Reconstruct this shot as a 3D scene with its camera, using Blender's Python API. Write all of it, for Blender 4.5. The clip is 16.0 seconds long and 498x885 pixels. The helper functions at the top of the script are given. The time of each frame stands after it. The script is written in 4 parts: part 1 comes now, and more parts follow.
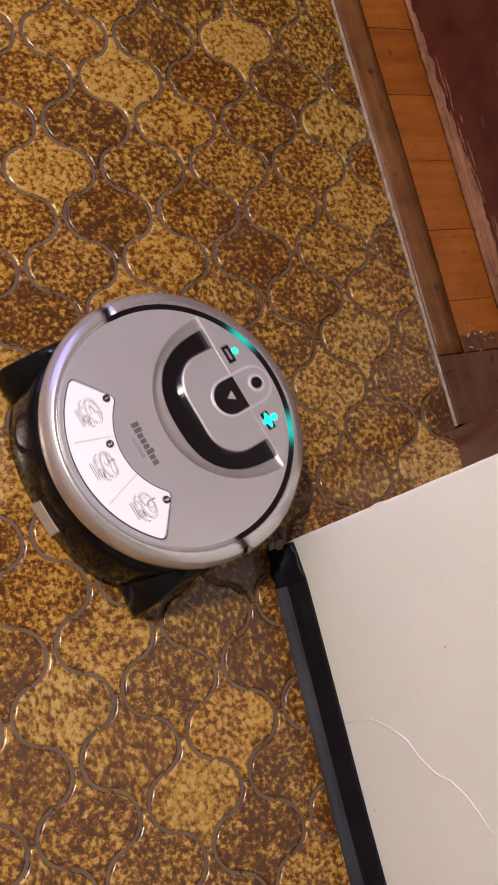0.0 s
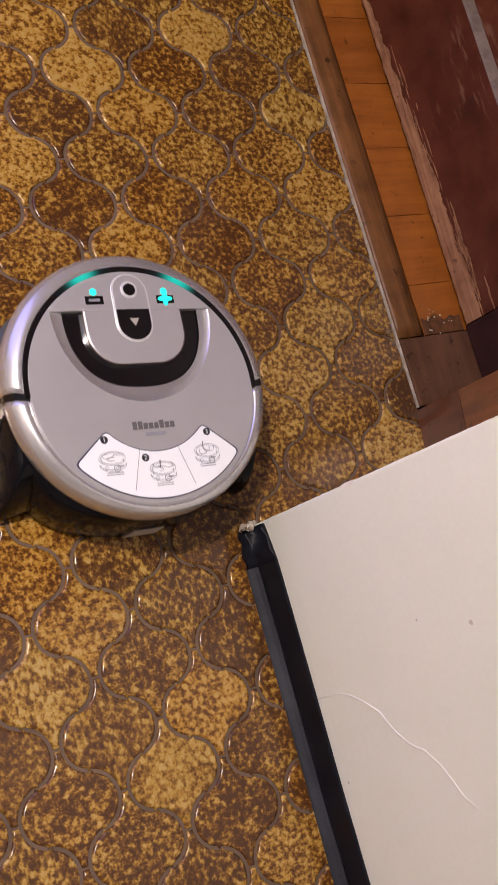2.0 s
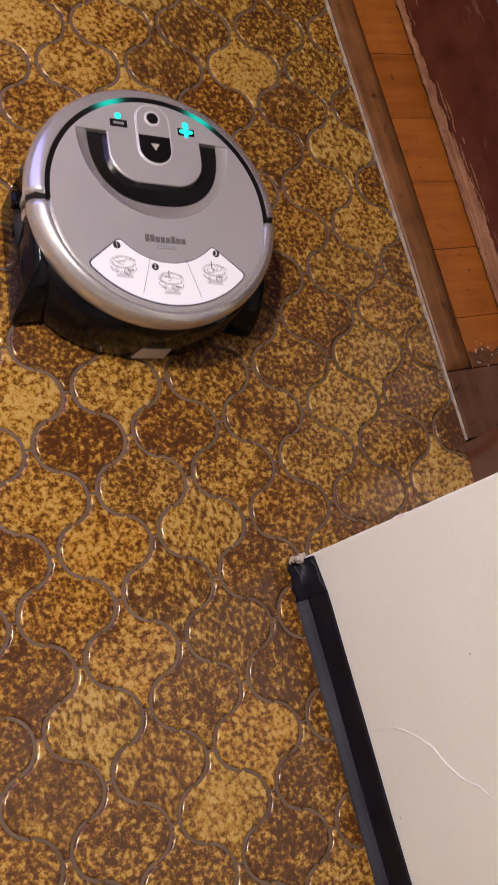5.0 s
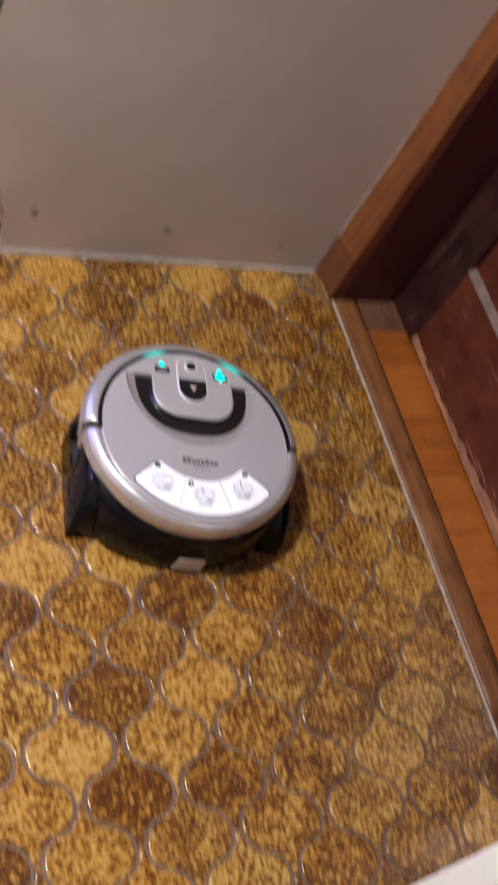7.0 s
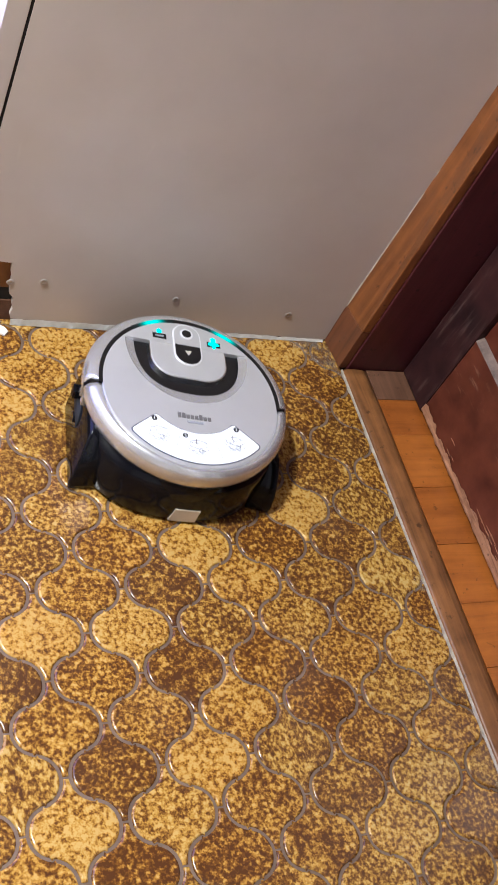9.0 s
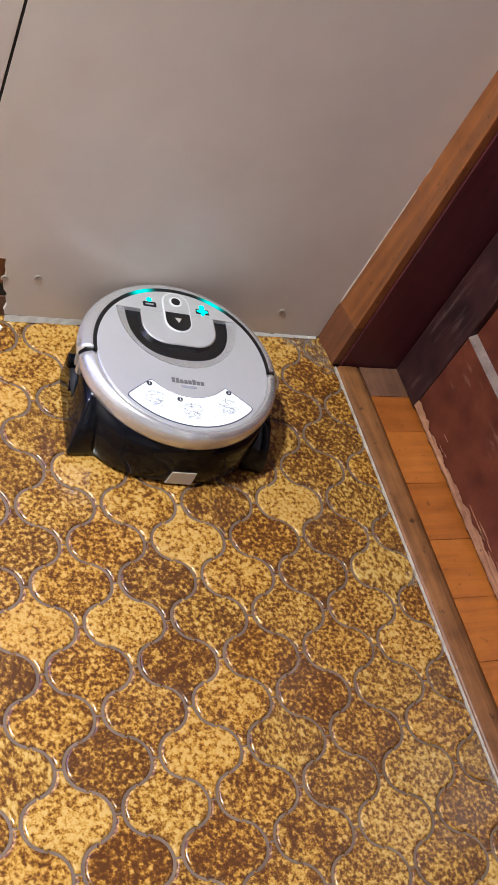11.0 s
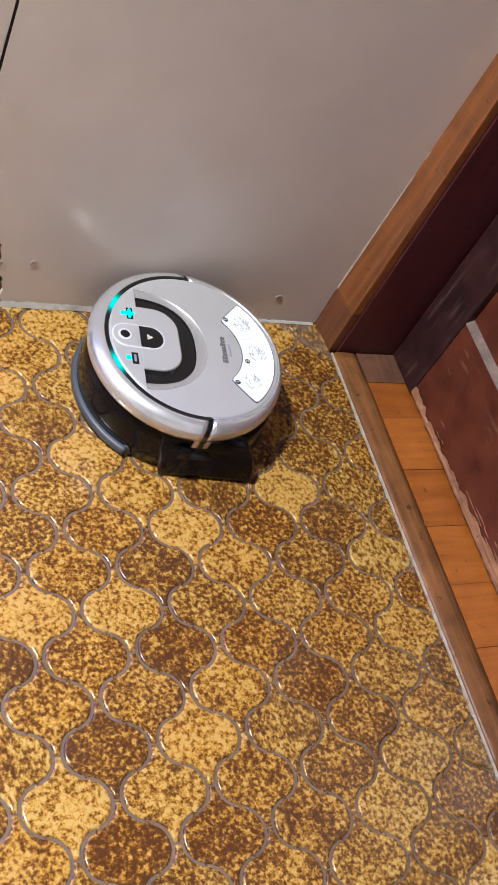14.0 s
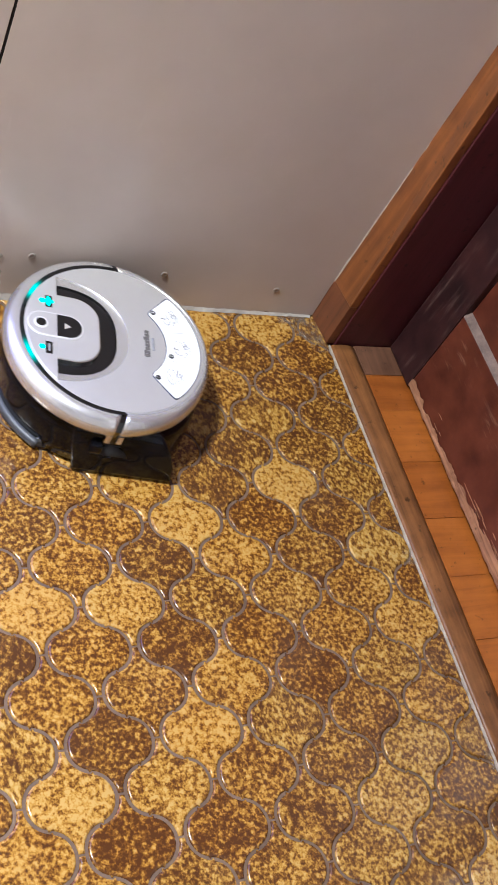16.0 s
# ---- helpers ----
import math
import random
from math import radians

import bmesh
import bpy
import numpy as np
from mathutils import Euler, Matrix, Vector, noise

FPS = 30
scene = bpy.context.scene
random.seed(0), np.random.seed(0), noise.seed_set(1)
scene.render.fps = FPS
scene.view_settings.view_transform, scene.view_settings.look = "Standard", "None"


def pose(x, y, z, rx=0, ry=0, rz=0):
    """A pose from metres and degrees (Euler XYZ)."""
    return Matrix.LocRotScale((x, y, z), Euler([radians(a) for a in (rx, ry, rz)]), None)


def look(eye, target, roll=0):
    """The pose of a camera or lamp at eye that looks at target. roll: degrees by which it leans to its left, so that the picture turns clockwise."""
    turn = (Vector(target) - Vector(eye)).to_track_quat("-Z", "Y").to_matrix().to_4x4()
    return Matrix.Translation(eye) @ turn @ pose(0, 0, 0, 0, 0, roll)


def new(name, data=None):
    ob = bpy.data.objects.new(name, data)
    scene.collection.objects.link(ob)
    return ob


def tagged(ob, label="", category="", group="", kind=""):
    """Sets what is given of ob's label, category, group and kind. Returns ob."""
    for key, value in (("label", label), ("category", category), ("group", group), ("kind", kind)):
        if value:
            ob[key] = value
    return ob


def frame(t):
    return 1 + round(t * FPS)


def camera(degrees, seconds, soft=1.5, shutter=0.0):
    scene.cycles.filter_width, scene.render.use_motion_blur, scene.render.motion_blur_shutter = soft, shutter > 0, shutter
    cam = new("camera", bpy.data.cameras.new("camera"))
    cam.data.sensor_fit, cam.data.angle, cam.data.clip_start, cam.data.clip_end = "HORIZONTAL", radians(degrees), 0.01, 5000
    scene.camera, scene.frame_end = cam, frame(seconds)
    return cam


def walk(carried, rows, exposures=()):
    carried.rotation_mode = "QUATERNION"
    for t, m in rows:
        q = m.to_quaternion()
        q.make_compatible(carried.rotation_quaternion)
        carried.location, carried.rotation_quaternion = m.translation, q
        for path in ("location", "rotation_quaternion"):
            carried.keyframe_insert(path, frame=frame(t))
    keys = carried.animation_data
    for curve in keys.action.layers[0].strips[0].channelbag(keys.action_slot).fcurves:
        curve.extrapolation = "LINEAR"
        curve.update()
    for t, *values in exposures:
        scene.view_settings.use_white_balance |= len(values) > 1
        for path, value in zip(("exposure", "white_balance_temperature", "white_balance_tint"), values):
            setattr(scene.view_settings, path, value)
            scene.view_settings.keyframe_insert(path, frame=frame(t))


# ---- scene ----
cam = camera(24.7, 16.0, soft=1.15, shutter=0.8)
PATH = [
    (0, (-0.461, -0.508, 1.099), (0.507, -0.157, -0.616), 58.3),
    (0.5, (-0.469, -0.51, 1.103), (0.522, -0.169, -0.6), 58.6),
    (1, (-0.482, -0.52, 1.102), (0.539, -0.187, -0.586), 59.0),
    (1.5, (-0.487, -0.522, 1.105), (0.547, -0.195, -0.576), 59.3),
    (2, (-0.49, -0.515, 1.105), (0.55, -0.2, -0.574), 59.8),
    (2.5, (-0.495, -0.519, 1.103), (0.54, -0.192, -0.577), 59.2),
    (3, (-0.496, -0.514, 1.103), (0.531, -0.177, -0.58), 58.7),
    (3.5, (-0.495, -0.511, 1.103), (0.525, -0.156, -0.58), 57.8),
    (4, (-0.503, -0.508, 1.099), (0.51, -0.14, -0.586), 57.3),
    (4.2, (-0.504, -0.509, 1.1), (0.501, -0.138, -0.589), 57.0),
    (6.3, (-0.503, -0.513, 1.137), (0.462, 0.023, -0.531), 49.5),
    (6.5, (-0.499, -0.518, 1.159), (0.448, 0.117, -0.484), 45.2),
    (7, (-0.517, -0.522, 1.188), (0.417, 0.416, -0.311), 35.7),
    (7.5, (-0.523, -0.534, 1.196), (0.39, 0.506, -0.249), 32.6),
    (8, (-0.521, -0.53, 1.195), (0.39, 0.519, -0.244), 32.4),
    (8.5, (-0.512, -0.528, 1.189), (0.4, 0.52, -0.249), 32.5),
    (9, (-0.506, -0.525, 1.188), (0.403, 0.525, -0.252), 32.4),
    (11.5, (-0.506, -0.54, 1.187), (0.411, 0.513, -0.245), 32.5),
    (12, (-0.508, -0.538, 1.187), (0.412, 0.514, -0.244), 32.6),
    (12.5, (-0.514, -0.532, 1.186), (0.413, 0.51, -0.247), 33.1),
    (13, (-0.509, -0.539, 1.183), (0.411, 0.509, -0.25), 32.7),
    (13.5, (-0.514, -0.538, 1.182), (0.41, 0.505, -0.253), 32.9),
    (14, (-0.51, -0.535, 1.182), (0.417, 0.495, -0.26), 33.2),
    (14.5, (-0.514, -0.532, 1.178), (0.421, 0.491, -0.265), 33.5),
    (15, (-0.511, -0.534, 1.181), (0.422, 0.486, -0.265), 33.4),
    (15.5, (-0.516, -0.53, 1.182), (0.417, 0.489, -0.264), 33.5),
    (16, (-0.527, -0.526, 1.176), (0.423, 0.483, -0.266), 34.0),
]
walk(cam, [(t, look(eye, target, roll)) for t, eye, target, roll in PATH],
     exposures=[(0.0, 0.05, 6640, 14), (4.2, 0.05, 6640, 14), (6.3, 0.10, 6480, 11), (7.0, 0.35, 6100, 10), (7.5, 0.69, 5560, 7), (8.0, 0.80, 5500, 5), (9.2, 0.98, 5570, 0), (16.0, 0.98, 5560, 1)])

# ---- world and light ----
world = bpy.data.worlds.new("dusk")
scene.world = world
world.use_nodes = True
wn = world.node_tree
bg = wn.nodes["Background"]
bg.inputs[0].default_value = (0.42, 0.38, 1.0, 1)
bg.inputs[1].default_value = 2.2

LAMP_X, LAMP_Y = -1.18, 0.30
lamp_data = bpy.data.lights.new("ceiling_bulb", "AREA")
lamp_data.shape, lamp_data.size = "DISK", 0.20
lamp_data.energy = 62
lamp_data.color = (1.0, 0.925, 0.875)
lamp_ob = new("ceiling_bulb", lamp_data)
lamp_ob.matrix_world = pose(LAMP_X, LAMP_Y, 2.315)


# ---- material helpers ----
def nodes_of(name):
    m = bpy.data.materials.new(name)
    m.use_nodes = True
    nt = m.node_tree
    return m, nt, nt.nodes["Principled BSDF"]


def add(nt, kind, **inputs):
    n = nt.nodes.new(kind)
    for k, v in inputs.items():
        n.inputs[k.replace("_", " ")].default_value = v
    return n


def ramp(nt, stops):
    r = nt.nodes.new("ShaderNodeValToRGB")
    els = r.color_ramp.elements
    while len(els) < len(stops):
        els.new(0.5)
    for e, (p, c) in zip(els, stops):
        e.position, e.color = p, (*c, 1)
    return r


def maths(nt, op, a, b):
    n = nt.nodes.new("ShaderNodeMath")
    n.operation = op
    for i, v in enumerate((a, b)):
        if isinstance(v, (int, float)):
            n.inputs[i].default_value = v
        else:
            nt.links.new(v, n.inputs[i])
    return n.outputs[0]


def blend(nt, fac, a, b, mode="MIX"):
    n = nt.nodes.new("ShaderNodeMix")
    n.data_type, n.blend_type = "RGBA", mode
    for s, v in ((n.inputs[0], fac), (n.inputs[6], a), (n.inputs[7], b)):
        if isinstance(v, (int, float)):
            s.default_value = v
        elif isinstance(v, tuple):
            s.default_value = (*v, 1)
        else:
            nt.links.new(v, s)
    return n.outputs[2]


def placed(nt, stretch=(1, 1, 1), turn=(0, 0, 0)):
    """World position, stretched and turned."""
    g = nt.nodes.new("ShaderNodeNewGeometry")
    mp = nt.nodes.new("ShaderNodeMapping")
    mp.inputs["Scale"].default_value = stretch
    mp.inputs["Rotation"].default_value = turn
    nt.links.new(g.outputs["Position"], mp.inputs["Vector"])
    return mp.outputs[0], g


def noise_of(nt, vec, scale, detail=3, rough=0.55, distort=0.0):
    n = add(nt, "ShaderNodeTexNoise", Scale=scale, Detail=detail, Roughness=rough, Distortion=distort)
    nt.links.new(vec, n.inputs["Vector"])
    return n.outputs["Fac"]


def bumped(nt, bsdf, height, strength, distance=0.001):
    b = add(nt, "ShaderNodeBump", Strength=strength, Distance=distance)
    nt.links.new(height, b.inputs["Height"])
    nt.links.new(b.outputs[0], bsdf.inputs["Normal"])


def surface(name, dark, light, scale=8.0, rough=(0.4, 0.5), stretch=(1, 1, 1), bump=0.1, metal=0.0, fine=180.0, local=False, coat=0.0):
    """A painted or natural surface: broad colour drift, fine grain, uneven gloss."""
    m, nt, b = nodes_of(name)
    if local:
        tc = nt.nodes.new("ShaderNodeTexCoord")
        mp = nt.nodes.new("ShaderNodeMapping")
        mp.inputs["Scale"].default_value = stretch
        nt.links.new(tc.outputs["Object"], mp.inputs["Vector"])
        vec = mp.outputs[0]
    else:
        vec, _ = placed(nt, stretch)
    big = noise_of(nt, vec, scale, 4)
    small = noise_of(nt, vec, fine, 3)
    mixed = maths(nt, "ADD", maths(nt, "MULTIPLY", big, 0.7), maths(nt, "MULTIPLY", small, 0.3))
    r = ramp(nt, [(0.32, dark), (0.68, light)])
    nt.links.new(mixed, r.inputs[0])
    nt.links.new(r.outputs[0], b.inputs["Base Color"])
    mr = add(nt, "ShaderNodeMapRange")
    mr.inputs[3].default_value, mr.inputs[4].default_value = rough
    nt.links.new(big, mr.inputs[0])
    nt.links.new(mr.outputs[0], b.inputs["Roughness"])
    b.inputs["Metallic"].default_value = metal
    b.inputs["Coat Weight"].default_value = coat
    if bump:
        bumped(nt, b, small, bump)
    return m


def tile_material():
    """Brown glaze mottled over ochre; the object's colour sets how much of the ochre stays bare."""
    m, nt, b = nodes_of("mottled_glazed_tile")
    info = nt.nodes.new("ShaderNodeObjectInfo")
    split = nt.nodes.new("ShaderNodeSeparateColor")
    nt.links.new(info.outputs["Color"], split.inputs[0])
    level = split.outputs[0]
    here, g = placed(nt)
    rnd = maths(nt, "FRACT", maths(nt, "ADD", info.outputs["Random"], g.outputs["Random Per Island"]), 0)
    r2 = maths(nt, "FRACT", maths(nt, "MULTIPLY", rnd, 17.31), 0)

    def shifted(vec):
        n = nt.nodes.new("ShaderNodeVectorMath")
        nt.links.new(vec, n.inputs[0])
        nt.links.new(maths(nt, "MULTIPLY", rnd, 9.0), n.inputs[1])
        return n.outputs[0]

    vec = shifted(here)
    a = noise_of(nt, vec, 182, 2.6, 0.55, 0.1)
    a2 = noise_of(nt, shifted(placed(nt, (1.0, 0.72, 1), (0, 0, 0.6))[0]), 190, 2.6, 0.55, 0.1)
    c = noise_of(nt, vec, 30, 2, 0.5)
    d = noise_of(nt, vec, 420, 2, 0.5)
    pick = ramp(nt, [(0.80, (0, 0, 0)), (0.86, (1, 1, 1))])
    nt.links.new(r2, pick.inputs[0])
    grain = maths(nt, "ADD", maths(nt, "MULTIPLY", a, maths(nt, "SUBTRACT", 1.0, pick.outputs[0])), maths(nt, "MULTIPLY", a2, pick.outputs[0]))
    # pale flakes that stay clear of the brown
    cells = add(nt, "ShaderNodeTexVoronoi", Scale=120.0, Randomness=1.0)
    nt.links.new(vec, cells.inputs["Vector"])
    cell = nt.nodes.new("ShaderNodeSeparateColor")
    nt.links.new(cells.outputs["Color"], cell.inputs[0])
    chosen = ramp(nt, [(0.70, (0, 0, 0)), (0.78, (1, 1, 1))])
    nt.links.new(cell.outputs[0], chosen.inputs[0])
    core = ramp(nt, [(0.30, (1, 1, 1)), (0.55, (0, 0, 0))])
    nt.links.new(cells.outputs["Distance"], core.inputs[0])
    flake = maths(nt, "MULTIPLY", chosen.outputs[0], core.outputs[0])
    cover = maths(nt, "ADD", maths(nt, "ADD", grain, maths(nt, "MULTIPLY", maths(nt, "SUBTRACT", c, 0.5), 0.32)),
                  maths(nt, "MULTIPLY", maths(nt, "SUBTRACT", d, 0.5), 0.24))
    cover = maths(nt, "SUBTRACT", cover, maths(nt, "MULTIPLY", flake, 0.11))
    thr = maths(nt, "SUBTRACT", cover, maths(nt, "ADD", level, maths(nt, "MULTIPLY", maths(nt, "SUBTRACT", rnd, 0.5), 0.03)))
    tone = maths(nt, "ADD", thr, 0.5)
    mask = ramp(nt, [(0.385, (0, 0, 0)), (0.63, (1, 1, 1))])
    nt.links.new(tone, mask.inputs[0])
    glaze = ramp(nt, [(0.29, (0.455, 0.291, 0.092)), (0.40, (0.388, 0.216, 0.041)), (0.48, (0.258, 0.126, 0.022)), (0.56, (0.134, 0.055, 0.012)), (0.68, (0.070, 0.027, 0.010))])
    nt.links.new(tone, glaze.inputs[0])
    hue = ramp(nt, [(0.0, (1.0, 0.93, 0.78)), (0.5, (1.0, 0.99, 0.95)), (1.0, (0.98, 1.02, 1.05))])
    nt.links.new(r2, hue.inputs[0])
    col = blend(nt, 1.0, glaze.outputs[0], hue.outputs[0], "MULTIPLY")
    # grey film of dirt in broad patches
    film = ramp(nt, [(0.52, (0, 0, 0)), (0.75, (1, 1, 1))])
    nt.links.new(noise_of(nt, here, 7, 3, 0.6), film.inputs[0])
    col = blend(nt, maths(nt, "MULTIPLY", film.outputs[0], 0.10), col, (0.20, 0.145, 0.10))
    nt.links.new(col, b.inputs["Base Color"])
    gloss = add(nt, "ShaderNodeMapRange")
    gloss.inputs[3].default_value, gloss.inputs[4].default_value = 0.12, 0.25
    nt.links.new(noise_of(nt, here, 18, 3, 0.6), gloss.inputs[0])
    nt.links.new(gloss.outputs[0], b.inputs["Roughness"])
    b.inputs["Specular IOR Level"].default_value = 0.5
    h = maths(nt, "ADD", maths(nt, "MULTIPLY", mask.outputs[0], -0.3), maths(nt, "ADD", maths(nt, "MULTIPLY", c, 2.0), maths(nt, "MULTIPLY", a, 0.4)))
    bumped(nt, b, h, 0.3, 0.0011)
    return m


def wood_material(name, dark, light, axis, rough=0.35, coat=0.2, scale=1.0, grime=0.37):
    """Varnished wood with grain along one axis."""
    m, nt, b = nodes_of(name)
    st = [60 * scale] * 3
    st[axis] = 4 * scale
    vec, _ = placed(nt, tuple(st))
    fine = noise_of(nt, vec, 1.0, 5, 0.6, 0.8)
    v2, _ = placed(nt)
    dirt = noise_of(nt, v2, 22, 4, 0.65)
    r = ramp(nt, [(0.30, dark), (0.62, light)])
    nt.links.new(maths(nt, "ADD", maths(nt, "MULTIPLY", fine, 0.62), maths(nt, "MULTIPLY", dirt, 0.38)), r.inputs[0])
    spots = ramp(nt, [(grime - 0.08, (1, 1, 1)), (grime, (0, 0, 0))])
    nt.links.new(noise_of(nt, v2, 70, 3, 0.6), spots.inputs[0])
    col = blend(nt, maths(nt, "MULTIPLY", spots.outputs[0], 0.7), r.outputs[0], (dark[0] * 0.3, dark[1] * 0.3, dark[2] * 0.3))
    info = nt.nodes.new("ShaderNodeObjectInfo")
    tint = ramp(nt, [(0.0, (0.86, 0.80, 0.76)), (0.5, (0.97, 0.96, 0.95)), (1.0, (1.08, 1.08, 1.07))])
    nt.links.new(info.outputs["Random"], tint.inputs[0])
    col = blend(nt, 1.0, col, tint.outputs[0], "MULTIPLY")
    nt.links.new(col, b.inputs["Base Color"])
    mr = add(nt, "ShaderNodeMapRange")
    mr.inputs[3].default_value, mr.inputs[4].default_value = rough - 0.08, rough + 0.2
    nt.links.new(dirt, mr.inputs[0])
    nt.links.new(mr.outputs[0], b.inputs["Roughness"])
    b.inputs["Coat Weight"].default_value = coat
    bumped(nt, b, fine, 0.15)
    return m


def panel_paint():
    """Taupe satin paint with faint pale scuffs and grubby patches."""
    m, nt, b = nodes_of("taupe_wall_paint")
    vec, _ = placed(nt)
    base = ramp(nt, [(0.3, (0.530, 0.462, 0.412)), (0.7, (0.600, 0.528, 0.480))])
    nt.links.new(noise_of(nt, vec, 4.5, 5, 0.6), base.inputs[0])
    v2, _ = placed(nt, (40, 1, 6), (0, 0.7, 0))
    marks = ramp(nt, [(0.66, (0, 0, 0)), (0.74, (1, 1, 1))])
    nt.links.new(noise_of(nt, v2, 1.0, 3, 0.6), marks.inputs[0])
    area = ramp(nt, [(0.56, (0, 0, 0)), (0.7, (1, 1, 1))])
    nt.links.new(noise_of(nt, vec, 6, 2, 0.5), area.inputs[0])
    f = maths(nt, "MULTIPLY", maths(nt, "MULTIPLY", marks.outputs[0], area.outputs[0]), 0.35)
    nt.links.new(blend(nt, f, base.outputs[0], (0.74, 0.69, 0.64)), b.inputs["Base Color"])
    mr = add(nt, "ShaderNodeMapRange")
    mr.inputs[3].default_value, mr.inputs[4].default_value = 0.24, 0.36
    nt.links.new(noise_of(nt, vec, 9, 4, 0.6), mr.inputs[0])
    nt.links.new(mr.outputs[0], b.inputs["Roughness"])
    bumped(nt, b, noise_of(nt, vec, 130, 3, 0.5), 0.05)
    return m


def plain(name, colour, rough=0.4, metal=0.0, emit=0.0, coat=0.0):
    m, nt, b = nodes_of(name)
    b.inputs["Base Color"].default_value = (*colour, 1)
    b.inputs["Roughness"].default_value = rough
    b.inputs["Metallic"].default_value = metal
    b.inputs["Coat Weight"].default_value = coat
    if emit:
        b.inputs["Emission Color"].default_value = (*colour, 1)
        b.inputs["Emission Strength"].default_value = emit
    return m


def worn_stile():
    """Almost black red-stained wood, rubbed grey along its grain."""
    m, nt, b = nodes_of("scuffed_black_red_wood")
    vec, _ = placed(nt)
    base = ramp(nt, [(0.3, (0.014, 0.005, 0.006)), (0.7, (0.040, 0.012, 0.012))])
    nt.links.new(noise_of(nt, vec, 20, 4, 0.6), base.inputs[0])
    long, _ = placed(nt, (90, 90, 9), (0.25, 0, 0))
    rub = ramp(nt, [(0.52, (0, 0, 0)), (0.72, (1, 1, 1))])
    nt.links.new(noise_of(nt, long, 1.0, 5, 0.65), rub.inputs[0])
    area = ramp(nt, [(0.46, (0, 0, 0)), (0.64, (1, 1, 1))])
    nt.links.new(noise_of(nt, vec, 8, 3, 0.6), area.inputs[0])
    f = maths(nt, "MULTIPLY", rub.outputs[0], area.outputs[0])
    nt.links.new(blend(nt, maths(nt, "MULTIPLY", f, 0.7), base.outputs[0], (0.16, 0.10, 0.085)), b.inputs["Base Color"])
    b.inputs["Roughness"].default_value = 0.5
    b.inputs["Specular IOR Level"].default_value = 0.28
    bumped(nt, b, f, -0.25)
    return m


def sealant_film():
    """Whitish film, worn through in blotches."""
    m, nt, b = nodes_of("whitish_sealant_film")
    vec, _ = placed(nt)
    b.inputs["Base Color"].default_value = (0.30, 0.225, 0.165, 1)
    b.inputs["Roughness"].default_value = 0.6
    hole = ramp(nt, [(0.40, (0, 0, 0)), (0.72, (0.30, 0.30, 0.30))])
    nt.links.new(noise_of(nt, vec, 55, 5, 0.7), hole.inputs[0])
    nt.links.new(hole.outputs[0], b.inputs["Alpha"])
    return m


M_TILE = tile_material()
M_GROUT = surface("grout", (0.085, 0.050, 0.030), (0.160, 0.102, 0.064), 14, (0.5, 0.75), bump=0.4, fine=300)
M_PANEL = panel_paint()
M_CREAM = surface("cream_wall_paint", (0.755, 0.762, 0.668), (0.825, 0.830, 0.735), 4, (0.3, 0.42), bump=0.05, fine=200)
M_WHITE = surface("white_wall_paint", (0.72, 0.70, 0.67), (0.80, 0.78, 0.75), 3, (0.5, 0.6), bump=0.05)
# beige for surfaces out of view, picked to weaken the bounced light
M_ROOM = surface("beige_unseen_shell", (0.36, 0.33, 0.29), (0.42, 0.39, 0.35), 3, (0.5, 0.6), bump=0.05)
M_TORN = surface("bare_plaster", (0.66, 0.61, 0.55), (0.86, 0.83, 0.78), 60, (0.7, 0.9), bump=0.5)
M_VINYL = surface("black_vinyl", (0.005, 0.005, 0.008), (0.011, 0.012, 0.018), 20, (0.30, 0.5), bump=0.05, fine=200)
M_VINYL.node_tree.nodes["Principled BSDF"].inputs["Specular IOR Level"].default_value = 0.15
# skirting vinyl with dust, lightened for the lamplight its sloping toe catches
M_LIT_TOE = surface("dusty_lit_vinyl", (0.015, 0.018, 0.024), (0.038, 0.043, 0.053), 18, (0.35, 0.5), bump=0.1, fine=220)
M_SILL = wood_material("worn_threshold_wood", (0.058, 0.023, 0.009), (0.245, 0.102, 0.034), 1, 0.36, 0.1, 1.0, 0.36)
M_DIRTY = wood_material("grimy_wood", (0.062, 0.027, 0.015), (0.145, 0.068, 0.038), 1, 0.5, 0.0)
for m in (M_SILL, M_DIRTY):
    m.node_tree.nodes["Principled BSDF"].inputs["Specular IOR Level"].default_value = 0.28
M_GRIME = surface("blackened_grime", (0.026, 0.012, 0.006), (0.170, 0.062, 0.020), 60, (0.45, 0.7), bump=0.5, fine=260)
M_BOARD = wood_material("orange_varnished_board", (0.190, 0.051, 0.007), (0.350, 0.108, 0.015), 0, 0.36, 0.1, 1.0, 0.365)
M_TRIM = wood_material("brown_varnished_trim", (0.085, 0.026, 0.008), (0.225, 0.076, 0.020), 2, 0.34, 0.3)
M_FOOT = wood_material("dark_varnished_foot", (0.060, 0.020, 0.009), (0.150, 0.050, 0.019), 2, 0.4, 0.1)
M_RED = wood_material("dark_red_stained_wood", (0.041, 0.008, 0.012), (0.082, 0.016, 0.022), 2, 0.34, 0.1)
M_STILE = worn_stile()
M_BARE = wood_material("splintered_bare_wood", (0.12, 0.044, 0.022), (0.38, 0.19, 0.10), 1, 0.7, 0.0, 2.4)
M_SCUFF = surface("pale_scuffed_edge", (0.070, 0.042, 0.034), (0.180, 0.122, 0.098), 40, (0.5, 0.7), bump=0.3)
M_PALE = surface("pale_edge_strip", (0.28, 0.22, 0.17), (0.55, 0.48, 0.40), 60, (0.3, 0.5), bump=0.2)
M_FILM = sealant_film()
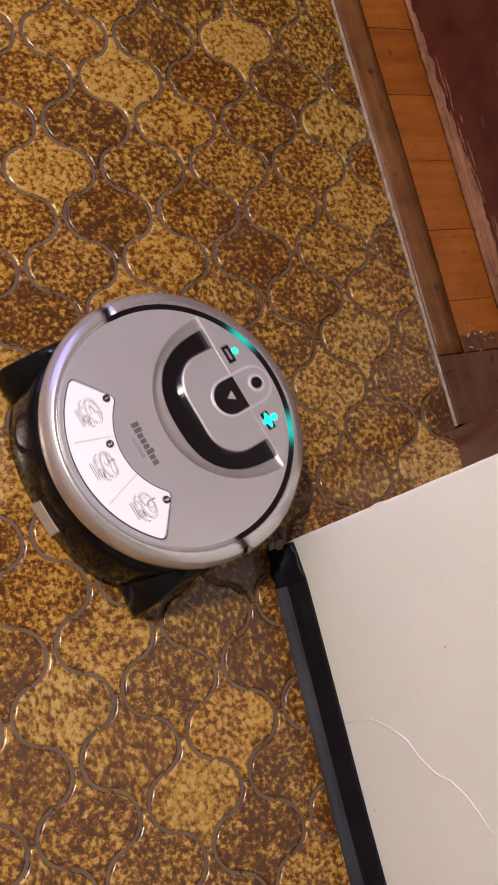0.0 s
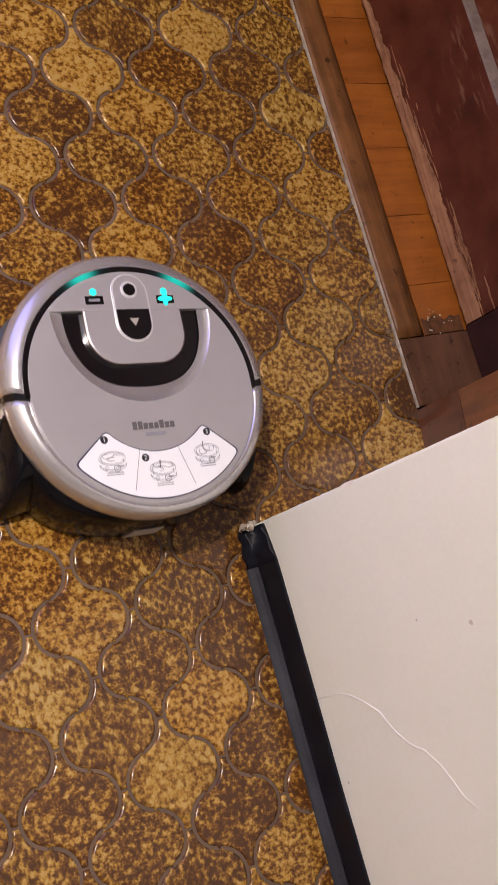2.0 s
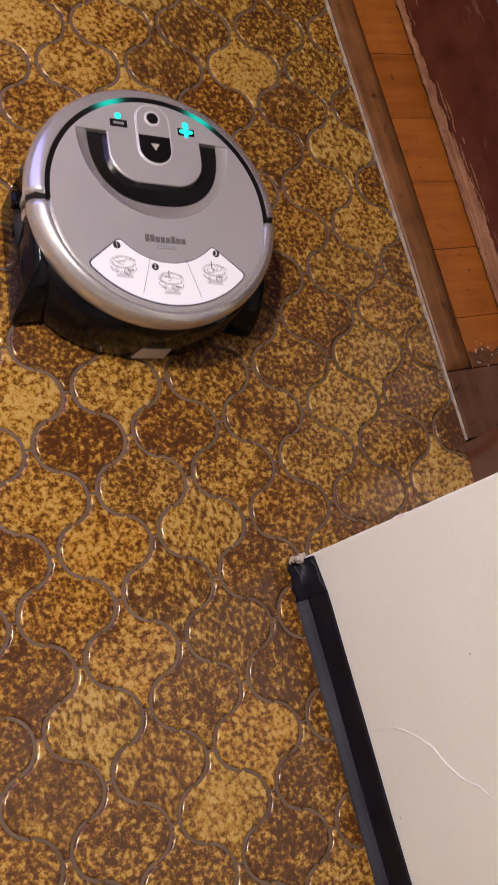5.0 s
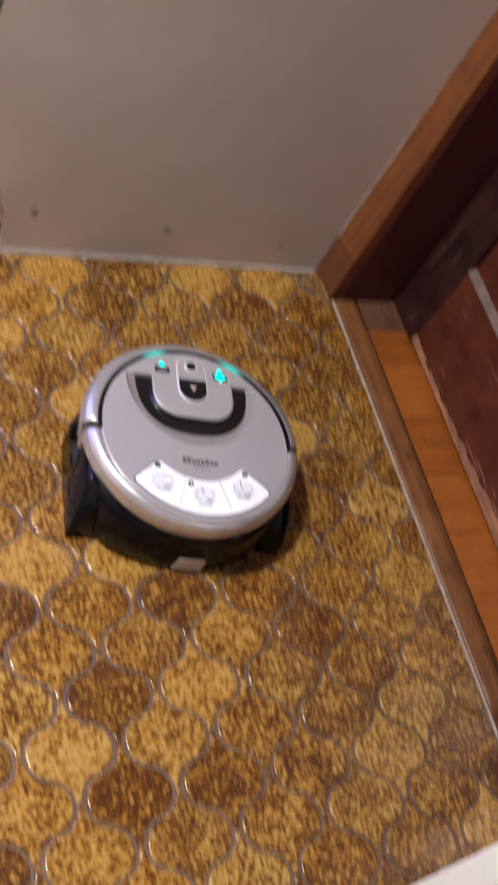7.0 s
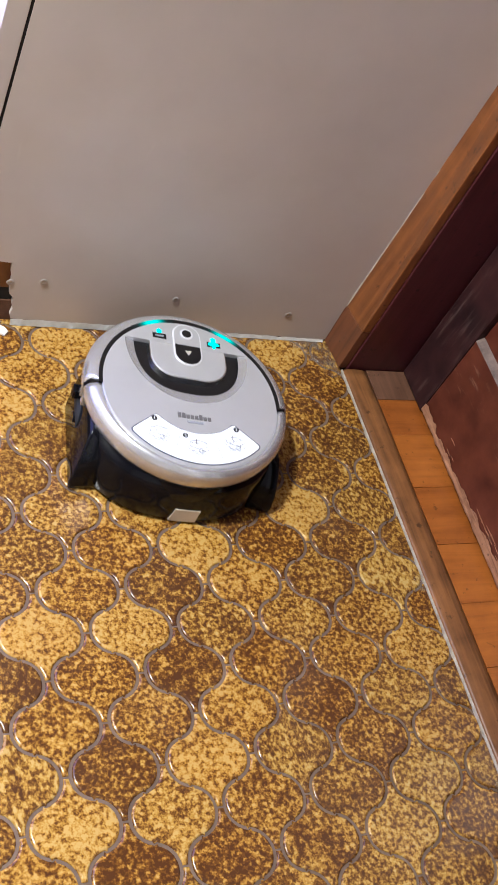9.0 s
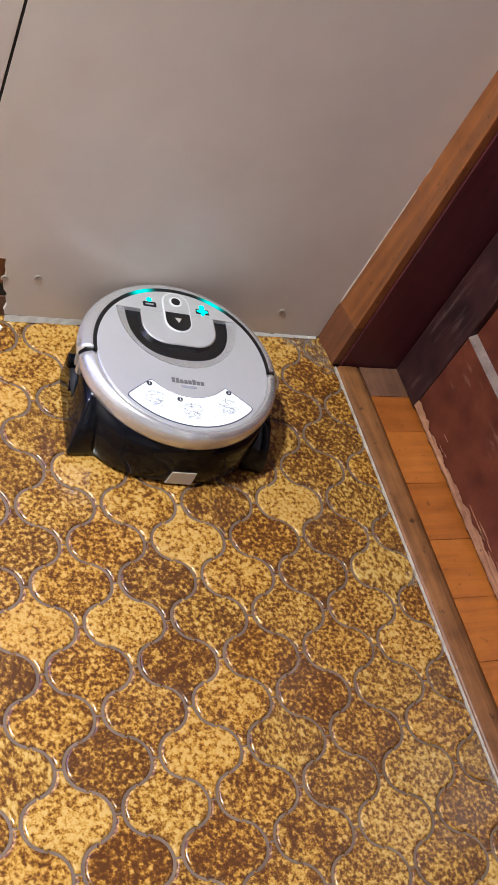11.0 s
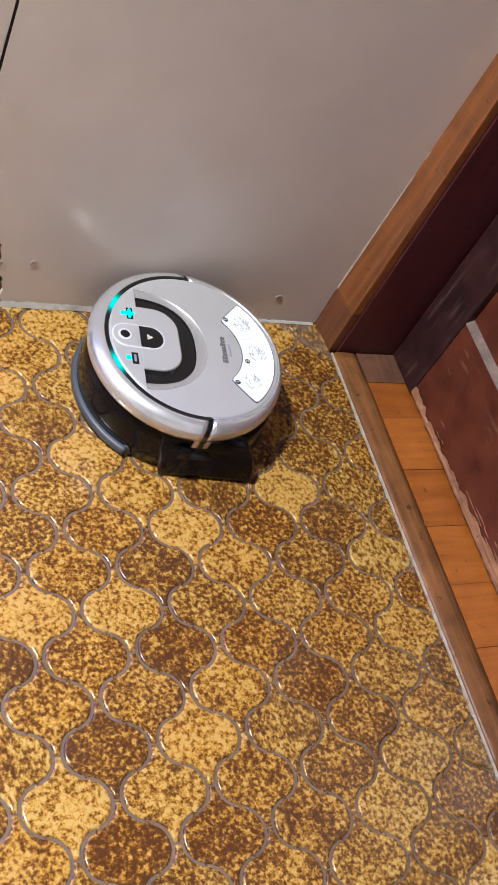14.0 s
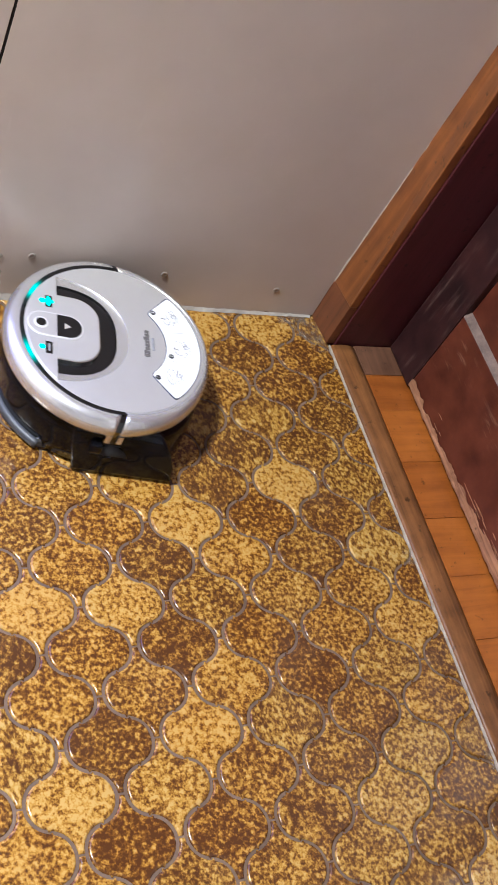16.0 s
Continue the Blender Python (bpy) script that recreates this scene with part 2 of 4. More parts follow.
M_DARK = plain("dark_gap", (0.008, 0.006, 0.006), 0.8)
M_SCREW = plain("painted_screw", (0.42, 0.37, 0.33), 0.35, 0.2)


def door_paint():
    """Dark red-brown varnish with scratches down to paler wood."""
    m, nt, b = nodes_of("scuffed_dark_red_varnish")
    vec, g = placed(nt)
    base = ramp(nt, [(0.3, (0.050, 0.011, 0.007)), (0.7, (0.118, 0.030, 0.016))])
    nt.links.new(noise_of(nt, vec, 16, 5, 0.6), base.inputs[0])
    v2, _ = placed(nt, (1, 26, 130), (0.15, 0, 0))
    marks = ramp(nt, [(0.57, (0, 0, 0)), (0.66, (1, 1, 1))])
    nt.links.new(noise_of(nt, v2, 1.0, 4, 0.6), marks.inputs[0])
    area = ramp(nt, [(0.47, (0, 0, 0)), (0.62, (1, 1, 1))])
    nt.links.new(noise_of(nt, vec, 9, 2, 0.5), area.inputs[0])
    specks = ramp(nt, [(0.72, (0, 0, 0)), (0.76, (1, 1, 1))])
    nt.links.new(noise_of(nt, vec, 160, 2, 0.5), specks.inputs[0])
    f = maths(nt, "MAXIMUM", maths(nt, "MULTIPLY", marks.outputs[0], area.outputs[0]), maths(nt, "MULTIPLY", specks.outputs[0], 0.3))
    nt.links.new(blend(nt, maths(nt, "MULTIPLY", f, 0.40), base.outputs[0], (0.30, 0.16, 0.10)), b.inputs["Base Color"])
    mr = add(nt, "ShaderNodeMapRange")
    mr.inputs[3].default_value, mr.inputs[4].default_value = 0.3, 0.75
    nt.links.new(f, mr.inputs[0])
    nt.links.new(mr.outputs[0], b.inputs["Roughness"])
    b.inputs["Specular IOR Level"].default_value = 0.3
    bumped(nt, b, f, -0.3)
    return m


def glow_lens():
    """Black translucent strip, lit from below by two small lamps."""
    m, nt, b = nodes_of("cyan_glow_strip")
    b.inputs["Base Color"].default_value = (0.006, 0.012, 0.012, 1)
    b.inputs["Roughness"].default_value = 0.25
    b.inputs["Emission Color"].default_value = (0.0, 0.80, 0.66, 1)
    tc = nt.nodes.new("ShaderNodeTexCoord")
    total = None
    for a in (62, 113):
        d = nt.nodes.new("ShaderNodeVectorMath")
        d.operation = "DISTANCE"
        nt.links.new(tc.outputs["Object"], d.inputs[0])
        d.inputs[1].default_value = (0.125 * math.cos(radians(a)), 0.0035 + 0.125 * math.sin(radians(a)), 0.111)
        fall = add(nt, "ShaderNodeMapRange")
        fall.interpolation_type = "SMOOTHERSTEP"
        fall.inputs[1].default_value, fall.inputs[2].default_value = 0.030, 0.0
        nt.links.new(d.outputs["Value"], fall.inputs[0])
        v = maths(nt, "POWER", fall.outputs[0], 1.6)
        total = v if total is None else maths(nt, "ADD", total, v)
    nt.links.new(maths(nt, "MULTIPLY", total, 0.75), b.inputs["Emission Strength"])
    return m


M_DOOR = door_paint()
# robot
R_SILVER = surface("satin_silver_plastic", (0.560, 0.547, 0.552), (0.590, 0.577, 0.582), 30, (0.30, 0.35), bump=0.0, fine=1500, metal=0.52, local=True)
R_RIM = plain("bright_silver_rim", (0.66, 0.65, 0.655), 0.26, 0.75)
R_BRIGHT = plain("pale_silver_line", (0.78, 0.77, 0.78), 0.3, 0.35)
R_BLACK = plain("gloss_black_plastic", (0.006, 0.006, 0.007), 0.18, coat=0.3)
R_BODY = surface("smoky_black_plastic", (0.0025, 0.0025, 0.0040), (0.006, 0.006, 0.008), 25, (0.06, 0.16), bump=0.03, local=True)
R_BODY.node_tree.nodes["Principled BSDF"].inputs["Specular IOR Level"].default_value = 0.2
R_GREY = plain("grey_rubber", (0.055, 0.058, 0.066), 0.45)
R_WHITE = plain("white_sticker", (0.87, 0.88, 0.90), 0.35)
R_INK = plain("grey_ink", (0.22, 0.22, 0.24), 0.5)
R_LIGHTINK = plain("pale_ink", (0.27, 0.27, 0.30), 0.5)
R_NAVY = plain("navy_print", (0.035, 0.037, 0.075), 0.45)
R_INKBLACK = plain("black_print", (0.02, 0.02, 0.022), 0.45)
R_TEXT = plain("dark_print", (0.12, 0.11, 0.11), 0.45)
R_CYAN = plain("cyan_light", (0.0, 0.85, 0.68), 0.4, emit=0.9)
R_GLOW = glow_lens()
R_CHROME = plain("chrome", (0.8, 0.8, 0.8), 0.15, 1.0)
R_TYRE = surface("matt_black_tyre", (0.003, 0.003, 0.004), (0.006, 0.006, 0.007), 60, (0.55, 0.7), bump=0.2, local=True)
R_TAB = plain("smoky_beige_tab", (0.50, 0.43, 0.34), 0.45)
R_PLATE = plain("beige_label", (0.40, 0.36, 0.31), 0.5)


# ---- mesh helpers ----
def part(name, bm, material, parent=None, label="", smooth=False):
    me = bpy.data.meshes.new(name)
    bm.normal_update()
    bm.to_mesh(me)
    bm.free()
    for p in me.polygons:
        p.use_smooth = smooth
    me.materials.append(material)
    ob = new(name, me)
    if parent:
        ob.parent = parent
    if label:
        tagged(ob, label)
    return ob


def thing(name, label, category="", kind="", group=""):
    return tagged(new(name), label, category, group, kind)


def block(lo, hi, bevel=0.0, seg=2):
    bm = bmesh.new()
    bmesh.ops.create_cube(bm, size=1)
    for v in bm.verts:
        v.co = Vector([lo[i] + (v.co[i] + 0.5) * (hi[i] - lo[i]) for i in range(3)])
    if bevel:
        bmesh.ops.bevel(bm, geom=bm.edges[:], offset=bevel, segments=seg, affect="EDGES", profile=0.6)
    return bm


def prism(points, z0, z1, bevel=0.0):
    """An outline in x, y raised from z0 to z1."""
    bm = bmesh.new()
    lower = [bm.verts.new((x, y, z0)) for x, y in points]
    upper = [bm.verts.new((x, y, z1)) for x, y in points]
    bm.faces.new(lower[::-1])
    top = bm.faces.new(upper)
    n = len(points)
    for i in range(n):
        bm.faces.new((lower[i], lower[(i + 1) % n], upper[(i + 1) % n], upper[i]))
    bmesh.ops.recalc_face_normals(bm, faces=bm.faces[:])
    if bevel:
        bmesh.ops.bevel(bm, geom=list(top.edges), offset=bevel, segments=2, affect="EDGES", profile=0.5)
    return bm


def loft(rings, closed=True, cap=True):
    """Skin through rings of points with the same count."""
    bm = bmesh.new()
    vs = [[bm.verts.new(p) for p in ring] for ring in rings]
    n = len(rings[0])
    for a, b in zip(vs, vs[1:]):
        for i in range(n if closed else n - 1):
            j = (i + 1) % n
            bm.faces.new((a[i], a[j], b[j], b[i]))
    if cap:
        bm.faces.new(vs[0][::-1])
        bm.faces.new(vs[-1])
    bmesh.ops.recalc_face_normals(bm, faces=bm.faces[:])
    return bm


def merged(bms):
    out = bmesh.new()
    for b in bms:
        me = bpy.data.meshes.new("tmp")
        b.to_mesh(me)
        b.free()
        out.from_mesh(me)
        bpy.data.meshes.remove(me)
    return out


# ---- measures of the room ----
A = 0.0575            # half a tile
X_SILL, Y_WALL = 0.452, 0.5475
X_LEFT, Y_REAR, Z_CEIL = -2.1, -2.3, 2.4
Y_OPEN0, Y_OPEN1 = -0.303, 0.489
X_DOOR = 0.568
X_STUB, Y_STUB = 0.158, -0.404


def build_shell():
    floor = tagged(part("floor", block((X_LEFT - 0.1, Y_REAR - 0.1, -0.12), (X_SILL, Y_WALL + 0.1, -0.0025)), M_GROUT),
                   "brown grout bed under ochre and brown lantern tiles", "floor", kind="structure")
    tagged(part("floor_beyond", block((X_SILL + 0.0005, Y_REAR - 0.1, -0.12), (1.2, Y_WALL + 0.1, -0.012)), M_DIRTY),
           "dark wooden subfloor under the doorway", "floor", kind="structure")
    # never in view; its beige cuts fill light and the veil on the tiles
    tagged(part("ceiling", block((X_LEFT - 0.1, Y_REAR - 0.1, Z_CEIL), (1.2, Y_WALL + 0.1, Z_CEIL + 0.1)), M_ROOM),
           "unseen ceiling, beige to hold down bounce and glare", "ceiling", kind="structure")
    # far wall: a sheet of board on a white wall
    tagged(part("wall_north", merged([block((X_LEFT - 0.1, Y_WALL + 0.03, -0.1), (-1.0, Y_WALL + 0.16, Z_CEIL)), block((-0.192, Y_WALL + 0.03, -0.1), (1.2, Y_WALL + 0.16, Z_CEIL)),
                                      block((-1.0, Y_WALL + 0.03, -0.1), (-0.192, Y_WALL + 0.16, 0.122)), block((-1.0, Y_WALL + 0.03, 2.05), (-0.192, Y_WALL + 0.16, Z_CEIL))]), M_WHITE),
           "white painted wall behind the boarding, with a tall bright opening", "wall", kind="structure")
    # unseen walls that close the room, kept dull to limit bounce
    tagged(part("wall_south", block((X_LEFT - 0.1, Y_REAR - 0.1, -0.1), (1.2, Y_REAR, Z_CEIL)), M_ROOM),
           "unseen closing wall, beige to hold down bounce", "wall", kind="structure")
    tagged(part("wall_west", block((X_LEFT - 0.12, Y_REAR, -0.1), (X_LEFT, Y_WALL + 0.03, Z_CEIL)), M_ROOM),
           "unseen closing wall, beige to hold down bounce", "wall", kind="structure")
    # added out of sight so the blue sky can't leak round the door
    tagged(part("light_stop_east", block((1.2005, Y_REAR - 0.1, -0.12), (1.3, Y_WALL + 0.16, Z_CEIL + 0.1)), M_ROOM),
           "unseen wall added behind the door to block sky light", "wall", kind="structure")
    # wall round the doorway
    tagged(part("wall_east", merged([block((X_SILL + 0.012, Y_REAR, -0.1), (X_SILL + 0.15, Y_OPEN0 - 0.062, Z_CEIL)),
                                     block((X_SILL + 0.012, Y_OPEN0 - 0.062, 2.1), (X_SILL + 0.15, Y_WALL, Z_CEIL))]), M_CREAM),
           "cream painted wall around the doorway", "wall", kind="structure")
    return floor


def build_panel():
    """The taupe board on the far wall, with a torn lower corner and screws."""
    p = thing("wall_panel", "taupe painted wallboard with screws and a torn lower corner", "wall panel", "structure")
    pts = [(-0.163, 0.52), (-0.163, 2.36), (0.4595, 2.36), (0.4595, 0.6), (0.4546, 0.45), (0.4470, 0.24), (0.4425, 0.1), (0.4428, 0.085), (0.4410, 0.080), (0.4415, 0.003), (0.37, 0.001), (0.355, 0.005), (0.345, 0.002), (0.25, 0.004),
           (0.12, 0.006), (0.02, 0.008), (-0.05, 0.009), (-0.078, 0.010), (-0.081, 0.018), (-0.0795, 0.030), (-0.083, 0.041), (-0.0835, 0.052),
           (-0.0905, 0.060), (-0.0935, 0.075), (-0.0945, 0.092), (-0.0985, 0.104), (-0.1000, 0.119), (-0.125, 0.121), (-0.163, 0.122)]
    bm = prism([(x, z) for x, z in pts], 0.0, 0.006)
    bm.transform(Matrix(((1, 0, 0, 0), (0, 0, -1, Y_WALL + 0.006), (0, 1, 0, 0), (0, 0, 0, 1))))
    part("board", bm, M_PANEL, p)
    # ragged pale core along the bottom edge
    bm = bmesh.new()
    rnd = random.Random(3)
    top, low = [], []
    for i in range(70):
        x = -0.078 + i * (0.515 / 69)
        h = 0.0105 - 0.007 * (x + 0.078) / 0.515 + rnd.uniform(-0.0010, 0.0012)
        top.append(bm.verts.new((x, Y_WALL - 0.0008, h)))
        low.append(bm.verts.new((x, Y_WALL - 0.0042 + rnd.uniform(-0.0006, 0.0006), 0.0006)))
    for i in range(69):
        bm.faces.new((low[i], low[i + 1], top[i + 1], top[i]))
    bmesh.ops.solidify(bm, geom=bm.faces[:], thickness=-0.003)
    part("torn_edge", bm, M_TORN, p, "ragged pale bottom edge")
    for x, z in ((-0.0495, 0.088), (0.154, 0.071), (0.35, 0.055), (-0.0945, 0.083)):
        bm = bmesh.new()
        bmesh.ops.create_uvsphere(bm, u_segments=14, v_segments=8, radius=0.0055)
        bmesh.ops.delete(bm, geom=[v for v in bm.verts if v.co.z < -0.001], context="VERTS")
        for v in bm.verts:
            v.co.z *= 0.30
            if v.co.xy.length < 0.0024:
                v.co.z -= 0.0011
        bm.transform(Matrix.Translation((x, Y_WALL - 0.0002, z)) @ pose(0, 0, 0, 90))
        part("screw", bm, M_SCREW, p, "paint-covered screw head", True)
    # post at the open edge and its dark joint
    q = thing("wall_post", "taupe painted post beside the wallboard, with a dark joint", "post", "structure")
    part("post", block((-0.192, Y_WALL - 0.0005, 0.123), (-0.1667, Y_WALL + 0.029, 2.38), 0.001), M_PANEL, q)
    part("joint", block((-0.1662, Y_WALL + 0.001, 0.13), (-0.163, Y_WALL + 0.02, 2.36)), M_DARK, q)
    b = thing("wall_base", "brown timber exposed behind the torn board corner", "timber", "structure")
    part("timber", block((-1.0, Y_WALL + 0.0075, 0.064), (-0.066, Y_WALL + 0.028, 0.1225), 0.001), M_TRIM, b)
    part("gap", block((-1.0, Y_WALL + 0.0085, 0.040), (-0.060, Y_WALL + 0.027, 0.0635)), M_DARK, b)
    part("sole", block((-1.0, Y_WALL + 0.0065, -0.001), (-0.055, Y_WALL + 0.028, 0.0395), 0.001), M_DIRTY, b)


def build_stub():
    """The cream partition end with a black vinyl cove skirting."""
    s = thing("partition_wall", "cream painted partition with a hairline crack and black skirting", "wall", "structure")
    bm = block((X_STUB, Y_REAR, -0.001), (X_STUB + 0.10, Y_STUB, Z_CEIL), 0.0025, 2)
    part("face", bm, M_CREAM, s)
    # skirting: flat back, coved toe
    prof = [(0.0, 0.050), (-0.0025, 0.0505), (-0.0035, 0.049), (-0.0035, 0.017), (-0.0045, 0.0135), (-0.0075, 0.0085), (-0.0118, 0.003), (-0.0130, 0.0004), (0.0, 0.0004)]
    rings = []
    rnd = random.Random(5)
    ys = [Y_REAR, -1.6, -1.2, -1.0, -0.9, -0.8, -0.7, -0.6, -0.54, -0.50, -0.47, -0.45]
    for y in ys:
        w = rnd.uniform(-0.0005, 0.0005)
        rings.append([(X_STUB + x + (w if z > 0.001 else 0), y, z) for x, z in prof])
    part("skirting", loft([[ring[i] for i in (0, 1, 2, 3, 4, 8)] for ring in rings]), M_VINYL, s, "black vinyl cove skirting")
    # toe split off so its paler colour can carry the light from above
    part("skirting_toe", loft([[(ring[i][0] - 0.0004, ring[i][1], ring[i][2]) for i in (4, 5, 6, 7, 8)] for ring in rings]), M_LIT_TOE, s, "dusty sloping toe of the skirting, coloured paler as if lit from above")
    # torn, curling end of the skirting
    rings = []
    for k, y in enumerate((-0.4505, -0.444, -0.436, -0.428, -0.420, -0.413, -0.407)):
        curl = 0.0018 * math.sin(k * 2.1) - 0.0006 * k
        rings.append([(X_STUB + x * (1 - 0.07 * k) + (curl if i not in (0, 8) else 0), y, max(0.0004, z - 0.0012 * k * (i < 4))) for i, (x, z) in enumerate(prof)])
    part("torn_end", loft(rings), M_VINYL, s, "torn glossy end of the skirting", True)
    chips = random.Random(17)
    lumps = []
    for n in range(22):
        b = bmesh.new()
        r = chips.uniform(0.0015, 0.0042)
        bmesh.ops.create_icosphere(b, subdivisions=2, radius=r)
        for v in b.verts:
            v.co *= 1.0 + 0.55 * noise.noise(v.co * 420 + Vector((n, 0, 0)))
        b.transform(Matrix.Translation((X_STUB + chips.uniform(-0.013, 0.010), chips.uniform(-0.408, -0.401), chips.uniform(0.001, 0.026))))
        lumps.append(b)
    part("plaster_chip", merged(lumps), M_PALE, s, "crumbling bare plaster corner")
    # chipped paint along the upright corner
    rings = []
    for n in range(90):
        z = 0.04 + 0.62 * n / 89
        w = -0.0022 + 0.0075 * max(0.0, noise.noise((z * 26, 4, 0)) - 0.05) + 0.0010 * noise.noise((z * 160, 9, 0))
        rings.append([(X_STUB - 0.0003 + max(0, -w), Y_STUB - 0.0022 - w, z), (X_STUB + 0.0006, Y_STUB + 0.0002 + 0.5 * w, z), (X_STUB + 0.004, Y_STUB + 0.0002 + min(0, w), z), (X_STUB + 0.004, Y_STUB - 0.004, z)])
    part("chipped_corner", loft(rings), M_TORN, s, "pale chipped corner edge")
    for y, z, r in ((-0.5595, 0.328, 0.0022), (-0.547, 0.255, 0.0012), (-0.6926, 0.064, 0.0013)):
        bm = prism([(y + r * math.cos(radians(36 * i)) * (1.3 if i % 3 else 0.8), z + r * math.sin(radians(36 * i))) for i in range(10)], 0, 0.0008)
        bm.transform(Matrix(((0, 0, -1, X_STUB + 0.0004), (1, 0, 0, 0), (0, 1, 0, 0), (0, 0, 0, 1))))
        part("speck", bm, M_PANEL, s, "small grey dirt speck")
    # raised hairline crack
    line = [(-0.6035, 0.0515), (-0.602, 0.075), (-0.6015, 0.0976), (-0.606, 0.115), (-0.6126, 0.1324), (-0.6264, 0.1562), (-0.637, 0.164), (-0.6455, 0.171), (-0.6583, 0.1876),
            (-0.663, 0.199), (-0.6656, 0.2083), (-0.6786, 0.2253), (-0.6972, 0.239), (-0.7112, 0.2481), (-0.7203, 0.2622)]
    rings = []
    for i, (y, z) in enumerate(line):
        w = (0.0006 + 0.0012 * math.sin(math.pi * i / 14)) * (1.0 + 0.4 * math.sin(i * 2.7))
        rings.append([(X_STUB + 0.001, y - w, z - w), (X_STUB - 0.0006 - 0.3 * w, y, z), (X_STUB + 0.001, y + w, z + w)])
    part("crack", loft(rings), M_WHITE, s, "pale raised crack in the paint", True)


def build_doorway():
    # threshold strip with a pale edge
    t = thing("threshold", "worn brown wooden threshold strip with a pale edge", "threshold", "structure")
    prof = [(0.0022, -0.012), (0.0022, 0.0022), (0.006, 0.0048), (0.020, 0.0062), (0.036, 0.0050), (0.046, 0.0015), (0.0475, -0.012)]
    rings = []
    n = 40
    for i in range(n + 1):
        y = -0.2095 + i * (0.484 + 0.2095) / n
        rings.append([(X_SILL + x + (0.0012 * noise.noise((x * 9, y * 14, 0)) if x > 0.03 else 0), y, z + (0.0008 * noise.noise((3, y * 11, x * 30)) if z > 0 else 0)) for x, z in prof])
    part("strip", loft(rings), M_SILL, t, "", True)
    part("edge", block((X_SILL - 0.0006, -0.303, -0.01), (X_SILL + 0.002, 0.486, 0.0022), 0.0006), M_PALE, t, "thin pale metal edge")
    # grimy end block
    part("end_block", block((X_SILL + 0.0025, -0.302, -0.012), (X_DOOR + 0.02, -0.2115, 0.0045), 0.0012), M_DIRTY, t, "grimy brown end block")
    # orange boards across the doorway
    edges = [-0.2105, -0.139, -0.040, 0.060, 0.158, 0.259, 0.358, 0.428, 0.4875]
    d = thing("doorway_floor", "orange varnished floorboards in the doorway", "floorboards", "structure")
    for k, (a, b) in enumerate(zip(edges, edges[1:])):
        bm = block((X_SILL + 0.0478, a + 0.0003, -0.012), (0.70, b - 0.0003, 0.0006 + 0.0003 * (k % 3)), 0.0004)
        part("board", bm, M_BOARD if b < 0.48 else M_DIRTY, d)
    edge = [(X_SILL + 0.048 + 0.068 * n / 24, -0.187 + 0.012 * noise.noise((n * 0.17, 2, 0)) + 0.003 * noise.noise((n * 0.61, 5, 0))) for n in range(25)]
    part("old_filler", prism([(X_SILL + 0.116, -0.2098), (X_SILL + 0.048, -0.2098)][::-1] + edge[::-1], 0.001, 0.0026, 0.0004), M_GRIME, d, "dark grimy patch of old filler")
    rnd = random.Random(8)
    bits = []
    for k in range(14):
        x, y, r = X_SILL + rnd.uniform(0.055, 0.10), rnd.uniform(-0.215, -0.175), rnd.uniform(0.0008, 0.0024)
        b = bmesh.new()
        bmesh.ops.create_icosphere(b, subdivisions=1, radius=r)
        b.transform(Matrix.Translation((x, y, 0.0042)) @ Matrix.Diagonal((1, rnd.uniform(0.6, 1.4), 0.35, 1)))
        bits.append(b)
    tagged(part("plaster_crumbs", merged(bits), M_PALE), "pale crumbs of plaster on the doorway boards", "crumbs", kind="stuff")

    # frame: far jamb, near jamb and head
    f = thing("door_frame", "brown varnished door frame with a dark red inner side", "door frame", "structure")
    def jamb(y_face, side):
        out = y_face + side * 0.061
        lo, hi = min(y_face + side * 0.003, out), max(y_face + side * 0.003, out)
        foot = block((X_SILL - 0.010, lo, -0.001), (X_SILL + 0.0122, hi, 0.084), 0.0012)
        for v in foot.verts:
            if v.co.x < X_SILL + 0.005:
                v.co.x += 0.007 if abs(v.co.y - y_face) < 0.03 else 0.0006
        part("casing_foot", foot, M_FOOT, f, "dark stained foot of the casing")
        bm = block((X_SILL - 0.010, lo, 0.0845), (X_SILL + 0.0122, hi, 2.0295), 0.0018)
        bmesh.ops.bisect_plane(bm, geom=bm.verts[:] + bm.edges[:] + bm.faces[:], plane_co=(0, 0, 0.7), plane_no=(0, 0, 1))
        for v in bm.verts:
            if v.co.x < X_SILL + 0.005:
                if abs(v.co.y - y_face) < 0.03:
                    v.co.x += 0.007
                else:
                    v.co.x += 0.036 * min(0.5, max(0.0, v.co.z - 0.1))
        part("casing", bm, M_TRIM, f, "brown varnished casing")
        lo, hi = min(y_face, y_face + side * 0.03), max(y_face, y_face + side * 0.03)
        part("reveal", block((X_SILL + 0.0125, lo, -0.012), (X_SILL + 0.16, hi, 2.03), 0.0015), M_RED, f, "dark red reveal")
        lo, hi = min(y_face - side * 0.014, y_face - side * 0.0005), max(y_face - side * 0.014, y_face - side * 0.0005)
        part("door_stop", block((X_DOOR + 0.043, lo, -0.012), (X_DOOR + 0.07, hi, 2.03), 0.002), M_RED, f)
    jamb(Y_OPEN1, 1)
    jamb(Y_OPEN0, -1)
    part("head", block((X_SILL - 0.010, Y_OPEN0 - 0.061, 2.0305), (X_SILL + 0.1, Y_WALL - 0.001, 2.0995), 0.002), M_TRIM, f)
    rnd = random.Random(31)
    rings = []
    for i in range(60):
        z = 0.085 + 0.9 * i / 59
        x = 0.4420 + 0.036 * min(0.5, max(0.0, z - 0.1))
        w = rnd.uniform(0.0004, 0.0016)
